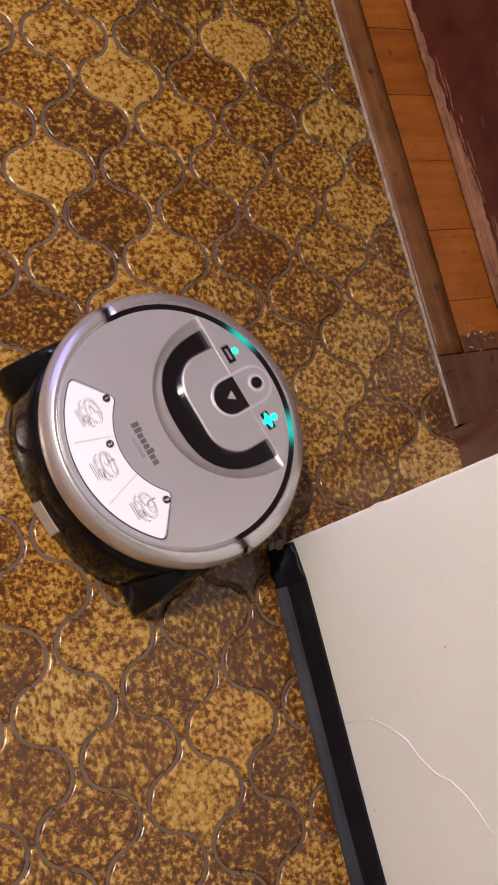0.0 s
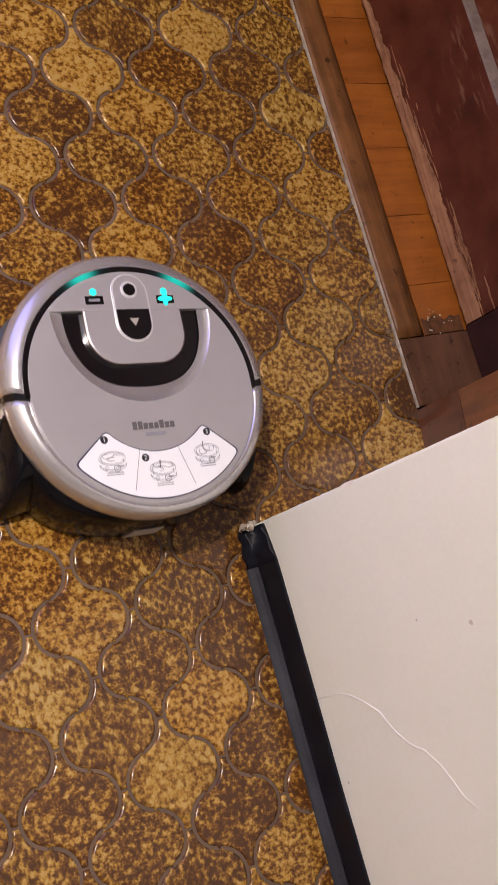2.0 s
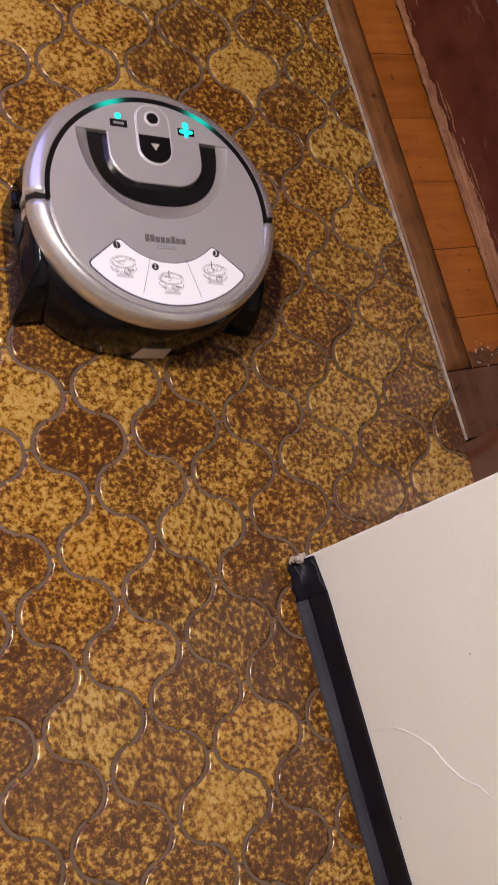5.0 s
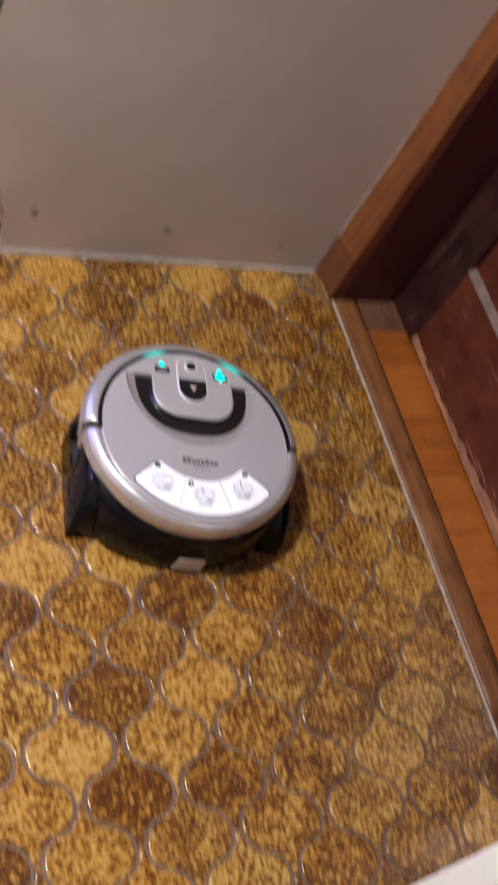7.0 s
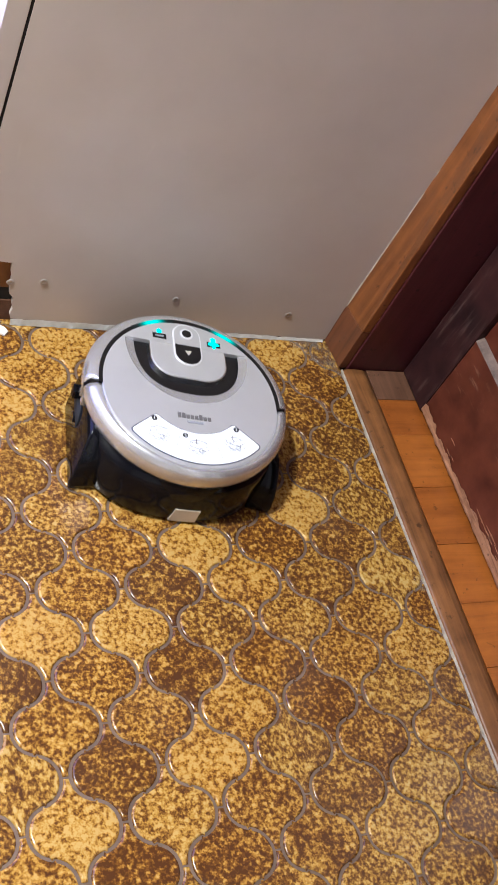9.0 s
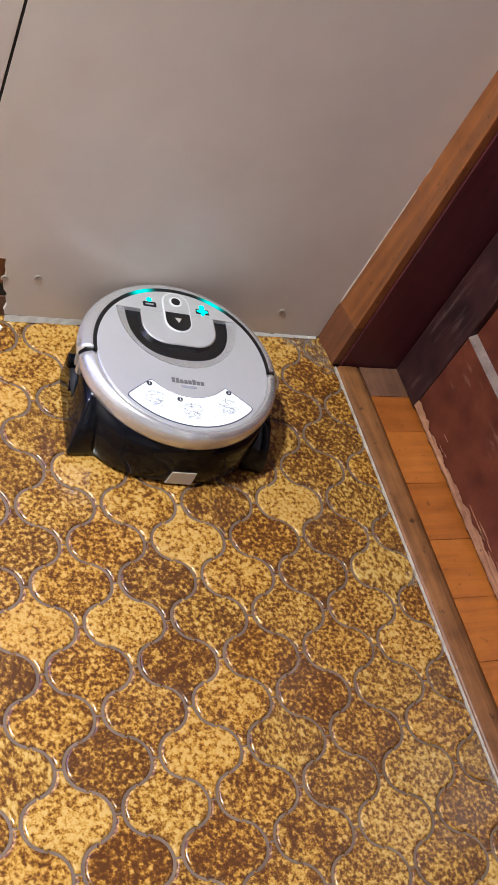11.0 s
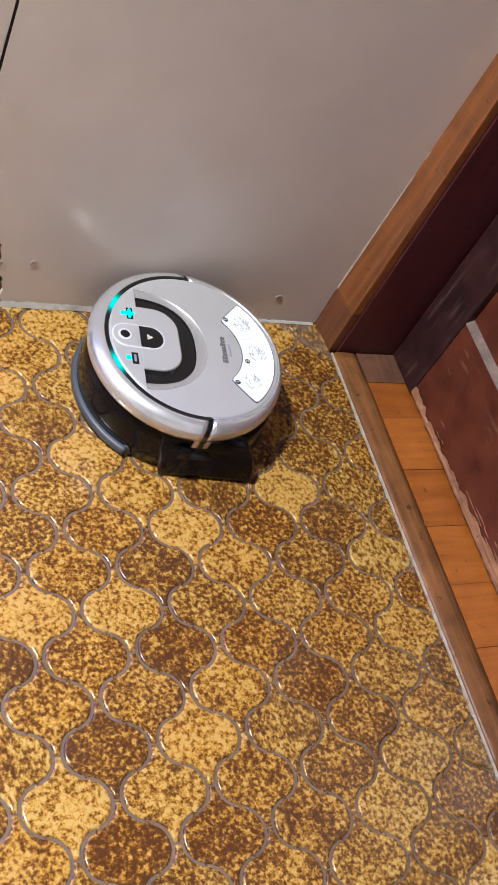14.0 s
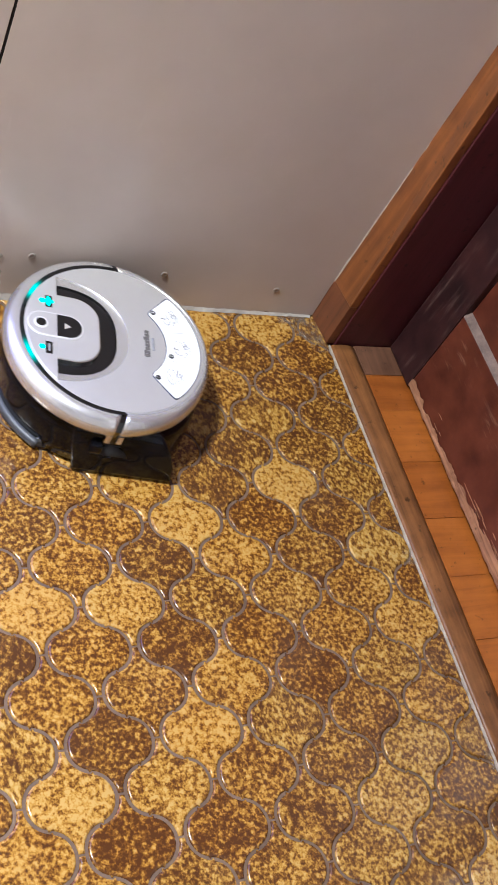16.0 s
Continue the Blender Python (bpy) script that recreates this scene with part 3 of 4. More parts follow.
        rings.append([(x - w, Y_WALL - 0.0012, z), (x + 0.001, Y_WALL - 0.002, z), (x + 0.001, Y_WALL + 0.001, z), (x - w, Y_WALL + 0.001, z)])
    part("caulk_line", loft(rings), M_PALE, f, "ragged pale line of caulk")
    for z, y in ((0.19, 0.513), (0.45, 0.513)):
        bm = bmesh.new()
        bmesh.ops.create_icosphere(bm, subdivisions=2, radius=0.0032)
        bm.transform(Matrix.Translation((0.4492 + 0.018 * max(0, z - 0.1), y, z)) @ Matrix.Diagonal((0.3, 0.6, 0.6, 1)))
        part("filler_spot", bm, M_PALE, f, "pale filler spot", True)

    # door leaf
    dr = thing("door_leaf", "dark red-brown panelled wooden door, scuffed along the bottom", "door", "structure")
    y0, y1 = Y_OPEN0 + 0.003, Y_OPEN1 - 0.004
    th = 0.038
    part("stile", block((X_DOOR, y1 - 0.082, 0.0045), (X_DOOR + th, y1, 2.02), 0.003), M_STILE, dr)
    part("stile", block((X_DOOR, y0, 0.0055), (X_DOOR + th, y0 + 0.094, 2.02), 0.003), M_STILE, dr)
    part("bottom_rail", block((X_DOOR + 0.0008, y0 + 0.0945, 0.012), (X_DOOR + th, y1 - 0.0825, 0.178), 0.002), M_DOOR, dr, "scuffed bottom rail")
    part("top_rail", block((X_DOOR + 0.0008, y0 + 0.0945, 1.9), (X_DOOR + th, y1 - 0.0825, 2.02), 0.002), M_RED, dr)
    part("lock_rail", block((X_DOOR + 0.0008, y0 + 0.0945, 0.85), (X_DOOR + th, y1 - 0.0825, 1.02), 0.002), M_RED, dr)
    part("panel", block((X_DOOR + 0.012, y0 + 0.0945, 0.17), (X_DOOR + 0.024, y1 - 0.0825, 0.86)), M_DOOR, dr)
    part("panel", block((X_DOOR + 0.012, y0 + 0.0945, 1.01), (X_DOOR + 0.024, y1 - 0.0825, 1.91)), M_DOOR, dr)
    # sloped, worn moulding on the rail
    yy0, yy1 = y0 + 0.0945, y1 - 0.0825
    bm = loft([[(X_DOOR + 0.0005, yy0, 0.1785), (X_DOOR + 0.0118, yy0, 0.1785), (X_DOOR + 0.0118, yy0, 0.187), (X_DOOR + 0.003, yy0, 0.181)],
               [(X_DOOR + 0.0005, yy1, 0.1785), (X_DOOR + 0.0118, yy1, 0.1785), (X_DOOR + 0.0118, yy1, 0.187), (X_DOOR + 0.003, yy1, 0.181)]])
    part("moulding", bm, M_SCUFF, dr, "worn pale moulding")
    # splintered lower edge
    rnd = random.Random(12)
    rows_n = 260
    rings = []
    for i in range(rows_n + 1):
        y = yy0 + (yy1 - yy0) * i / rows_n
        worn = 0.5 + 0.45 * noise.noise((y * 5, 0, 0)) + 0.9 * max(0.0, min(1.0, (0.10 - y) / 0.12))
        h = 0.018 + 0.017 * max(0.15, worn) + 0.006 * noise.noise((y * 45, 7, 0)) + 0.0035 * noise.noise((y * 105, 3, 0)) + 0.002 * noise.noise((y * 260, 5, 0))
        o = noise.noise((y * 60, 2, 0)) * 0.0016
        rings.append([(X_DOOR - 0.0004, y, h), (X_DOOR - 0.0014 + o, y, h * 0.7), (X_DOOR - 0.0016 - o, y, 0.012), (X_DOOR + 0.001 + o, y, 0.0075 + 0.003 * noise.noise((y * 55, 9, 0)) + 0.0015 * rnd.random()),
                      (X_DOOR + 0.012, y, 0.0075), (X_DOOR + 0.012, y, 0.0118), (X_DOOR + 0.0004, y, 0.0125)])
    part("splintered_edge", loft(rings), M_BARE, dr, "splintered bare lower edge")
    # strips torn off along the near end of the lower edge
    strips = random.Random(44)
    for k in range(16):
        y = strips.uniform(-0.185, -0.06)
        z = 0.036 + 0.0022 * k * strips.uniform(0.7, 1.1) * (0.55 if y > -0.12 else 1.0)
        ln, w = strips.uniform(0.022, 0.060), strips.uniform(0.0006, 0.0015)
        row = []
        for n in range(9):
            u = n / 8
            row.append((y + ln * (u - 0.5), z + 0.0012 * noise.noise((u * 5, k * 3.1, 0)), w * (0.25 + math.sin(math.pi * u)) * (1 + 0.5 * noise.noise((u * 9, k, 7)))))
        bm = prism([(a, c - d) for a, c, d in row] + [(a, c + d) for a, c, d in row[::-1]], 0, 0.0009)
        bm.transform(Matrix(((0, 0, -1, X_DOOR + 0.0006), (1, 0, 0, 0), (0, 1, 0, 0), (0, 0, 0, 1))))
        part("sliver", bm, M_BARE, dr)
    # long slivers where the varnish has split off
    for k in range(120):
        y = rnd.uniform(-0.19, 0.33) if k % 3 else rnd.uniform(-0.19, 0.0)
        z = 0.024 + abs(rnd.gauss(0, 0.014))
        ln, w = rnd.uniform(0.004, 0.016), rnd.uniform(0.0003, 0.0007)
        if k > 13:
            y, z, ln, w = rnd.triangular(-0.195, 0.19, -0.13), 0.024 + abs(rnd.gauss(0, 0.011)), rnd.uniform(0.008, 0.05), rnd.uniform(0.0004, 0.0014)
        bm = prism([(y - ln / 2, z), (y, z - w), (y + ln / 2, z + rnd.uniform(-0.001, 0.001)), (y, z + w)], 0, 0.0008)
        bm.transform(Matrix(((0, 0, -1, X_DOOR + 0.0007), (1, 0, 0, 0), (0, 1, 0, 0), (0, 0, 0, 1))))
        part("sliver", bm, M_BARE, dr)


def build_window_and_lamp():
    w = thing("window_1", "tall white framed window with pale bluish daylight", "window", "structure")
    y = Y_WALL + 0.05
    for lo, hi in (((-1.0, y, 0.1225), (-0.95, y + 0.05, 2.05)), ((-0.217, y, 0.1225), (-0.1925, y + 0.05, 2.05)),
                   ((-0.9495, y, 0.1225), (-0.2175, y + 0.05, 0.17)), ((-0.9495, y, 2.0), (-0.2175, y + 0.05, 2.05))):
        part("window_frame", block(lo, hi, 0.002), M_WHITE, w)
    l = thing("ceiling_lamp", "round white ceiling lamp", "lamp")
    ring = [[(LAMP_X + r * math.cos(a), LAMP_Y + r * math.sin(a), z) for a in (2 * math.pi * i / 40 for i in range(40))]
            for r, z in ((0.15, 2.3995), (0.17, 2.39), (0.17, 2.345), (0.16, 2.335), (0.15, 2.345), (0.14, 2.385))]
    part("housing", loft(ring), M_WHITE, l, "", True)
    c = tagged(part("paint_flake", prism([(-0.102, 0.536), (-0.094, 0.542), (-0.086, 0.537), (-0.082, 0.529), (-0.088, 0.522), (-0.097, 0.526)], 0.0, 0.0035, 0.001), M_TORN),
               "crumpled white paint flake on the floor by the wall", "debris")
    # whitish remains of sealant on the tiles by the wall and along the sill
    smear = []
    for x, y, rx, ry in ((0.424, 0.522, 0.026, 0.030), (0.395, 0.538, 0.030, 0.012), (0.434, 0.487, 0.014, 0.018), (0.444, 0.098, 0.008, 0.016), (0.445, -0.205, 0.006, 0.014), (0.30, 0.543, 0.05, 0.005)):
        out = []
        for n in range(22):
            t = 2 * math.pi * n / 22
            d = 1.0 + 0.45 * noise.noise((math.cos(t) * 1.6, math.sin(t) * 1.6, x * 40))
            out.append((min(X_SILL - 0.001, x + rx * d * math.cos(t)), min(Y_WALL - 0.001, y + ry * d * math.sin(t))))
        smear.append(prism(out, 0.0004, 0.0008))
    tagged(part("sealant_smear", merged(smear), M_FILM), "whitish worn smears of old sealant on the edge tiles", "sealant", kind="stuff")


# ---- the cleaning robot ----
CY = 0.006


def circle(r, z, n=96, cy=CY, a0=0.0, a1=2 * math.pi, closed=True):
    k = n if closed else n + 1
    return [(r * math.cos(a0 + (a1 - a0) * i / n), cy + r * math.sin(a0 + (a1 - a0) * i / n), z) for i in range(k)]


def sector(r0, r1, a0, a1, z0, z1, n=48, cy=CY, bevel=0.0):
    a0, a1 = radians(a0), radians(a1)
    out = [(r1 * math.cos(a0 + (a1 - a0) * i / n), cy + r1 * math.sin(a0 + (a1 - a0) * i / n)) for i in range(n + 1)]
    inn = [(r0 * math.cos(a1 + (a0 - a1) * i / n), cy + r0 * math.sin(a1 + (a0 - a1) * i / n)) for i in range(n + 1)]
    return prism(out + inn, z0, z1, bevel)


def ring_sector(prof, a0, a1, n=64, cy=CY):
    """A closed profile (r, z) swept between two angles."""
    rings = []
    for i in range(n + 1):
        a = radians(a0 + (a1 - a0) * i / n)
        c, s = math.cos(a), math.sin(a)
        ring = []
        for r, z in prof:
            # from the round lid out to the slightly longer rim
            u = (r - 0.1235) / 0.021
            ix, iy = 0.1235 * c, 0.0015 + 0.1235 * s
            ox, oy = 0.1445 * c, 0.0072 + 0.1405 * s
            ring.append((ix + (ox - ix) * u, iy + (oy - iy) * u, z))
        rings.append(ring)
    return loft(rings)


def rounded(x0, x1, y0, y1, r_low, n=8, r_top=0.0):
    """Outline of a tongue: straight top, rounded lower corners."""
    pts = [(x0, y1), ]
    pts += [(x0 + r_low - r_low * math.cos(t), y0 + r_low - r_low * math.sin(t)) for t in (math.pi / 2 * i / n for i in range(n + 1))]
    pts += [(x1 - r_low + r_low * math.sin(t), y0 + r_low - r_low * math.cos(t)) for t in (math.pi / 2 * i / n for i in range(n + 1))]
    pts += [(x1, y1)]
    return pts


def pill(cx, y0, y1, r, n=10):
    up = [(cx + r * math.cos(math.pi * i / n), y1 - r + r * math.sin(math.pi * i / n)) for i in range(n + 1)]
    dn = [(cx + r * math.cos(math.pi + math.pi * i / n), y0 + r + r * math.sin(math.pi + math.pi * i / n)) for i in range(n + 1)]
    return up + dn


ZT = 0.112


def build_robot():
    rob = tagged(new("robot_mop"), "round silver and black floor-washing robot with lit cyan icons", "robot cleaner")
    # lower body: a round drum, with flared housings at the sides
    part("body", loft([circle(r, z) for r, z in ((0.1290, 0.004), (0.1340, 0.008), (0.1365, 0.03), (0.1370, 0.055), (0.1360, 0.074), (0.130, 0.084))]), R_BODY, rob, "smoky black tank and body", True)
    for sx in (-1, 1):
        def foot(x0, x1, ya, yb, z):
            k = 6
            pts = [(x0, ya + 0.004), (x1 - 0.012, ya - 0.002)]
            pts += [(x1 - 0.004 + 0.004 * math.sin(t), ya - 0.003 + 0.004 - 0.004 * math.cos(t)) for t in (math.pi / 2 * q / k for q in range(k + 1))]
            pts += [(x1, yb - 0.003), (x1 - 0.003, yb), (x0, yb)]
            return [(sx * x, y, z) for x, y in pts]
        part("wheel_housing", loft([foot(0.085, 0.1430, -0.0975, 0.036, 0.003), foot(0.085, 0.1435, -0.0975, 0.037, 0.010), foot(0.085, 0.1420, -0.093, 0.042, 0.030),
                                    foot(0.085, 0.1385, -0.084, 0.048, 0.052), foot(0.085, 0.1345, -0.070, 0.05, 0.072), foot(0.085, 0.130, -0.060, 0.05, 0.082)]),
             R_BODY, rob, "flared black side housing", True)
    def tank_ring(f, z):
        pts = []
        for q in range(49):
            t = math.pi + math.pi * q / 48
            c, sn = math.cos(t), math.sin(t)
            pts.append((f * 0.1400 * math.copysign(abs(c) ** 0.80, c), CY - f * 0.1385 * abs(sn) ** 0.80, z))
        return pts + [(0.08 * f, 0.02, z), (-0.08 * f, 0.02, z)]
    part("water_tank", loft([tank_ring(0.985, 0.004), tank_ring(1.0, 0.009), tank_ring(0.995, 0.035), tank_ring(0.975, 0.060), tank_ring(0.945, 0.081)]), R_BODY, rob, "smoky black wide rear water tank", True)
    # front low bumper strip
    part("bumper_strip", ring_sector([(0.132, 0.003), (0.1415, 0.003), (0.1438, 0.006), (0.1438, 0.013), (0.1415, 0.016), (0.132, 0.016)], 34, 146), R_GREY, rob, "grey rubber front strip", True)
    # rim: front bumper and fixed rear half
    prof = [(0.1237, 0.1100), (0.1280, 0.1110), (0.1335, 0.1098), (0.1385, 0.1065), (0.1425, 0.1015), (0.1445, 0.0955), (0.1445, 0.0895), (0.1425, 0.0830), (0.1385, 0.0785), (0.130, 0.0775), (0.1237, 0.080)]
    part("front_bumper", ring_sector(prof, -1.2, 181.2), R_RIM, rob, "bright silver front bumper", True)
    part("rear_rim", ring_sector([(r if r < 0.13 else r - 0.001, z) for r, z in prof], 184.6, 355.4), R_RIM, rob, "bright silver rear rim", True)
    for a in (-2.9, 182.9):
        part("bumper_gap", ring_sector([(0.120, 0.1105), (0.137, 0.1070), (0.1432, 0.094), (0.1395, 0.078), (0.1395, 0.064), (0.130, 0.064), (0.120, 0.080)], a - 1.7, a + 1.7, 4), R_BLACK, rob)
        for e in (-3.3, 3.3):
            part("side_tab", ring_sector([(0.134, 0.0785), (0.1425, 0.083), (0.1415, 0.067), (0.134, 0.067)], a + e - 1.5, a + e + 1.5, 4), R_RIM, rob, "silver tab below the rim")
    # groove round the front of the lid
    part("groove", ring_sector([(0.1205, 0.106), (0.1205, 0.1110), (0.1276, 0.1115), (0.1276, 0.106)], -3, 183), R_BLACK, rob, "black groove")
    for a in (62, 113):
        part("glow_lens", ring_sector([(0.1222, 0.108), (0.1222, 0.1116), (0.1274, 0.1119), (0.1274, 0.108)], a - 16, a + 16, 24), R_GLOW, rob, "glowing cyan lens")
    # lid with a bowl cut for the handle
    chord = 0.0815
    N = 48
    def arc_pts(fx, fy, e):
        out = []
        for q in range(N + 1):
            t = math.pi + math.pi * q / N
            c, sn = math.cos(t), math.sin(t)
            out.append((fx * math.copysign(abs(c) ** (2 / e), c), chord - fy * abs(sn) ** (2 / e)))
        return out
    bowl, well = arc_pts(0.0885, 0.0975, 2.05), arc_pts(0.0755, 0.0815, 2.5)
    bm = bmesh.new()
    outer = [bm.verts.new(q) for q in circle(0.1222, ZT - 0.0008, 96, 0.0015)]
    hole = [bm.verts.new((x, y, ZT - 0.0004)) for x, y in bowl]
    es = [bm.edges.new((outer[q], outer[(q + 1) % 96])) for q in range(96)]
    es += [bm.edges.new((hole[q], hole[(q + 1) % (N + 1)])) for q in range(N + 1)]
    bmesh.ops.triangle_fill(bm, edges=es, use_beauty=True, use_dissolve=False)
    low_ring = [bm.verts.new((x * 1.012, 0.0015 + (y - 0.0015) * 1.012, ZT - 0.003)) for x, y, z in circle(0.1222, 0, 96, 0.0015)]
    for q in range(96):
        bm.faces.new((outer[q], low_ring[q], low_ring[(q + 1) % 96], outer[(q + 1) % 96]))
    bmesh.ops.recalc_face_normals(bm, faces=bm.faces[:])
    if sum(f.normal.z * f.calc_area() for f in bm.faces) < 0:
        bmesh.ops.reverse_faces(bm, faces=bm.faces[:])
    part("lid", bm, R_SILVER, rob, "satin silver lid")
    def ring3(pts, z):
        return [(x, y, z) for x, y in pts]
    mid = [(0.35 * a0 + 0.65 * b0, 0.35 * a1 + 0.65 * b1) for (a0, a1), (b0, b1) in zip(bowl, well)]
    part("handle_bowl", loft([ring3(bowl, ZT - 0.0004), ring3([(0.93 * a0 + 0.07 * b0, 0.93 * a1 + 0.07 * b1) for (a0, a1), (b0, b1) in zip(bowl, well)], ZT - 0.0010), ring3(mid, ZT - 0.0024), ring3(well, ZT - 0.0032)], closed=False, cap=False),
         R_RIM, rob, "sloping silver handle recess", True)
    bm = loft([ring3(well, ZT - 0.0032), ring3([(x * 0.985, chord + (y - chord) * 0.985) for x, y in well], ZT - 0.0055)], closed=False, cap=False)
    bm.faces.new([bm.verts.new((x * 0.985, chord + (y - chord) * 0.985, ZT - 0.0055)) for x, y in well])
    part("recess", bm, R_BLACK, rob, "gloss black recess")
    part("handle", prism(rounded(-0.0535, 0.0545, 0.0245, chord, 0.034, 14), ZT - 0.0053, ZT + 0.0010, 0.0012), R_SILVER, rob, "silver carrying handle")
    part("handle_edge", prism([(x * 1.022, (y - chord) * 1.018 + chord) for x, y in rounded(-0.0535, 0.0545, 0.0245, chord, 0.034, 14)], ZT - 0.0052, ZT - 0.0004), R_CHROME, rob, "thin chrome edge")
    # front control plate
    front = [(0.1198 * math.cos(a), 0.0015 + 0.1198 * math.sin(a)) for a in (radians(41.7 + 96.6 * i / 40) for i in range(41))]
    part("control_plate", prism(front, ZT - 0.013, ZT + 0.0014, 0.0006), R_SILVER, rob, "silver control plate")
    part("key_frame", prism(pill(0, 0.046, 0.1205, 0.0205), ZT, ZT + 0.0022, 0.0006), R_BRIGHT, rob, "bright rounded key frame")
    part("key_field", prism(pill(0, 0.0478, 0.1187, 0.0185), ZT, ZT + 0.0025, 0.0003), R_SILVER, rob)
    part("spray_key", prism(rounded(-0.0182, 0.0182, 0.0487, 0.0815, 0.0178, 10), ZT, ZT + 0.0029, 0.0003), R_BLACK, rob, "black key with a white triangle")
    part("triangle_mark", prism([(-0.0050, 0.0715), (0.0, 0.0630), (0.0050, 0.0715)], ZT + 0.0027, ZT + 0.0032), R_PLATE, rob)
    part("power_ring", prism([(0.0095 * math.cos(radians(15 * i)), 0.1025 + 0.0095 * math.sin(radians(15 * i))) for i in range(24)], ZT, ZT + 0.0034, 0.0008), R_BRIGHT, rob, "bright silver ring")
    part("power_button", prism([(0.0068 * math.cos(radians(15 * i)), 0.1025 + 0.0068 * math.sin(radians(15 * i))) for i in range(24)], ZT, ZT + 0.0037, 0.0005), R_BLACK, rob, "round black power button")
    z0, z1 = ZT + 0.0010, ZT + 0.0018
    for sx in (-1, 1):
        cx = sx * 0.0395
        part("icon_window", prism([(cx - 0.0098, 0.0875), (cx + 0.0098, 0.0875), (cx + 0.0098, 0.0965), (cx - 0.0098, 0.0965)], z0, z1), R_BLACK, rob, "black icon window")
        dot = [(cx + 0.0042 * math.cos(radians(30 * i)) * (1.0 if i % 2 else 0.8), 0.1008 + 0.0042 * math.sin(radians(30 * i)) * (1.0 if i % 2 else 0.8)) for i in range(12)]
        part("icon", prism(dot, z0, z1 + 0.0001), R_CYAN, rob, "lit cyan icon")
        if sx > 0:
            lobes = [(cx + 0.0085 * math.cos(radians(15 * i)) * (0.75 + 0.25 * math.cos(4 * radians(15 * i))), 0.0925 + 0.0075 * math.sin(radians(15 * i)) * (0.75 + 0.25 * math.cos(4 * radians(15 * i)))) for i in range(24)]
            part("icon", prism(lobes, z0, z1 + 0.0004), R_CYAN, rob, "lit cyan icon")
        else:
            part("icon_mark", prism([(cx - 0.006, 0.0905), (cx + 0.006, 0.0905), (cx + 0.006, 0.0935), (cx - 0.006, 0.0935)], z0, z1 + 0.0004), R_INK, rob)
    # maker's mark as plain bars
    zp0, zp1 = ZT - 0.0006, ZT + 0.0003
    for k in range(8):
        x = -0.0235 + 0.0059 * k
        top = -0.0365 if k in (0, 1, 5) else -0.0385
        part("print_bar", prism([(x, -0.0445), (x + 0.0047, -0.0445), (x + 0.0047, top), (x, top)], zp0, zp1), R_TEXT, rob)
    part("print_bar", prism([(-0.011, -0.0515), (0.011, -0.0515), (0.011, -0.0480), (-0.011, -0.0480)], zp0, zp1), R_LIGHTINK, rob)
    # instruction sticker in three fields with line drawings
    def badge(r0, r1, a0, a1, c):
        """Ring segment with rounded corners."""
        out = []
        for r, start, end in ((r1, a0, a1), (r0, a1, a0)):
            step = math.degrees(c / r) * (1 if end > start else -1)
            lo, hi = start + step, end - step
            inward = r - c if r == r1 else r + c
            out.append((inward, start))
            out.append(((inward + 2.4 * r) / 3.4, start + 0.3 * step))
            out += [(r, lo + (hi - lo) * q / 28) for q in range(29)]
            out.append(((inward + 2.4 * r) / 3.4, end - 0.3 * step))
            out.append((inward, end))
        return [(r * math.cos(radians(a)), 0.0015 + r * math.sin(radians(a))) for r, a in out]
    part("sticker", prism(badge(0.0700, 0.1172, 220.8, 319.2, 0.0045), ZT - 0.0010, ZT + 0.0006), R_WHITE, rob, "white three-field instruction sticker")
    part("sticker_border", prism(badge(0.0691, 0.1182, 220.0, 320.0, 0.0048), ZT - 0.0010, ZT + 0.0004), R_NAVY, rob)
    zs0, zs1 = ZT + 0.0004, ZT + 0.0009
    for a in (253.5, 286.5):
        part("divider", sector(0.0725, 0.116, a - 0.14, a + 0.14, zs0, zs1, 2), R_INK, rob)
    rnd = random.Random(21)
    for k, a in enumerate((237, 270, 303)):
        ca, sa = math.cos(radians(a)), math.sin(radians(a))
        cx, cy = 0.094 * ca, CY + 0.094 * sa
        da = radians(a + (-11.0, -11.6, 11.0)[k])
        mx, my = 0.0815 * math.cos(da), CY + 0.0815 * math.sin(da)
        part("number_dot", prism([(mx + 0.0040 * math.cos(radians(24 * i)), my + 0.0040 * math.sin(radians(24 * i))) for i in range(15)], zs0, zs1), R_INKBLACK, rob)
        text = bpy.data.curves.new("number", "FONT")
        text.body = str(k + 1)
        text.size = 0.0064
        text.align_x, text.align_y = "CENTER", "CENTER"
        text.extrude = 0.0001
        text.materials.append(R_WHITE)
        num = new("number", text)
        num.parent = rob
        num.matrix_basis = pose(mx, my, zs1 + 0.0002, 0, 0, 0)
        draw = []
        def stroke(ox, oy, rx, ry, s0, ln, w=0.00022):
            out = []
            ox, oy, rx, ry = 1.25 * ox, 1.25 * oy, 1.25 * rx, 1.25 * ry
            for sgn, rng in ((1, range(19)), (-1, range(18, -1, -1))):
                for i in rng:
                    u = radians(s0 + ln * i / 18)
                    out.append((cx + ox + (rx + sgn * w) * math.cos(u), cy + oy + (ry + sgn * w) * math.sin(u)))
            draw.append(prism(out, zs0, zs1))
        dx, dy = ((-0.0005, 0.0), (0.0, 0.0005), (0.001, -0.0005))[k]
        stroke(dx, dy + 0.001, 0.0112, 0.0056, 0, 356)
        stroke(dx, dy + 0.001, 0.0098, 0.0046, 10, 335)
        stroke(dx, dy - 0.0040, 0.0112, 0.0056, 180, 180)
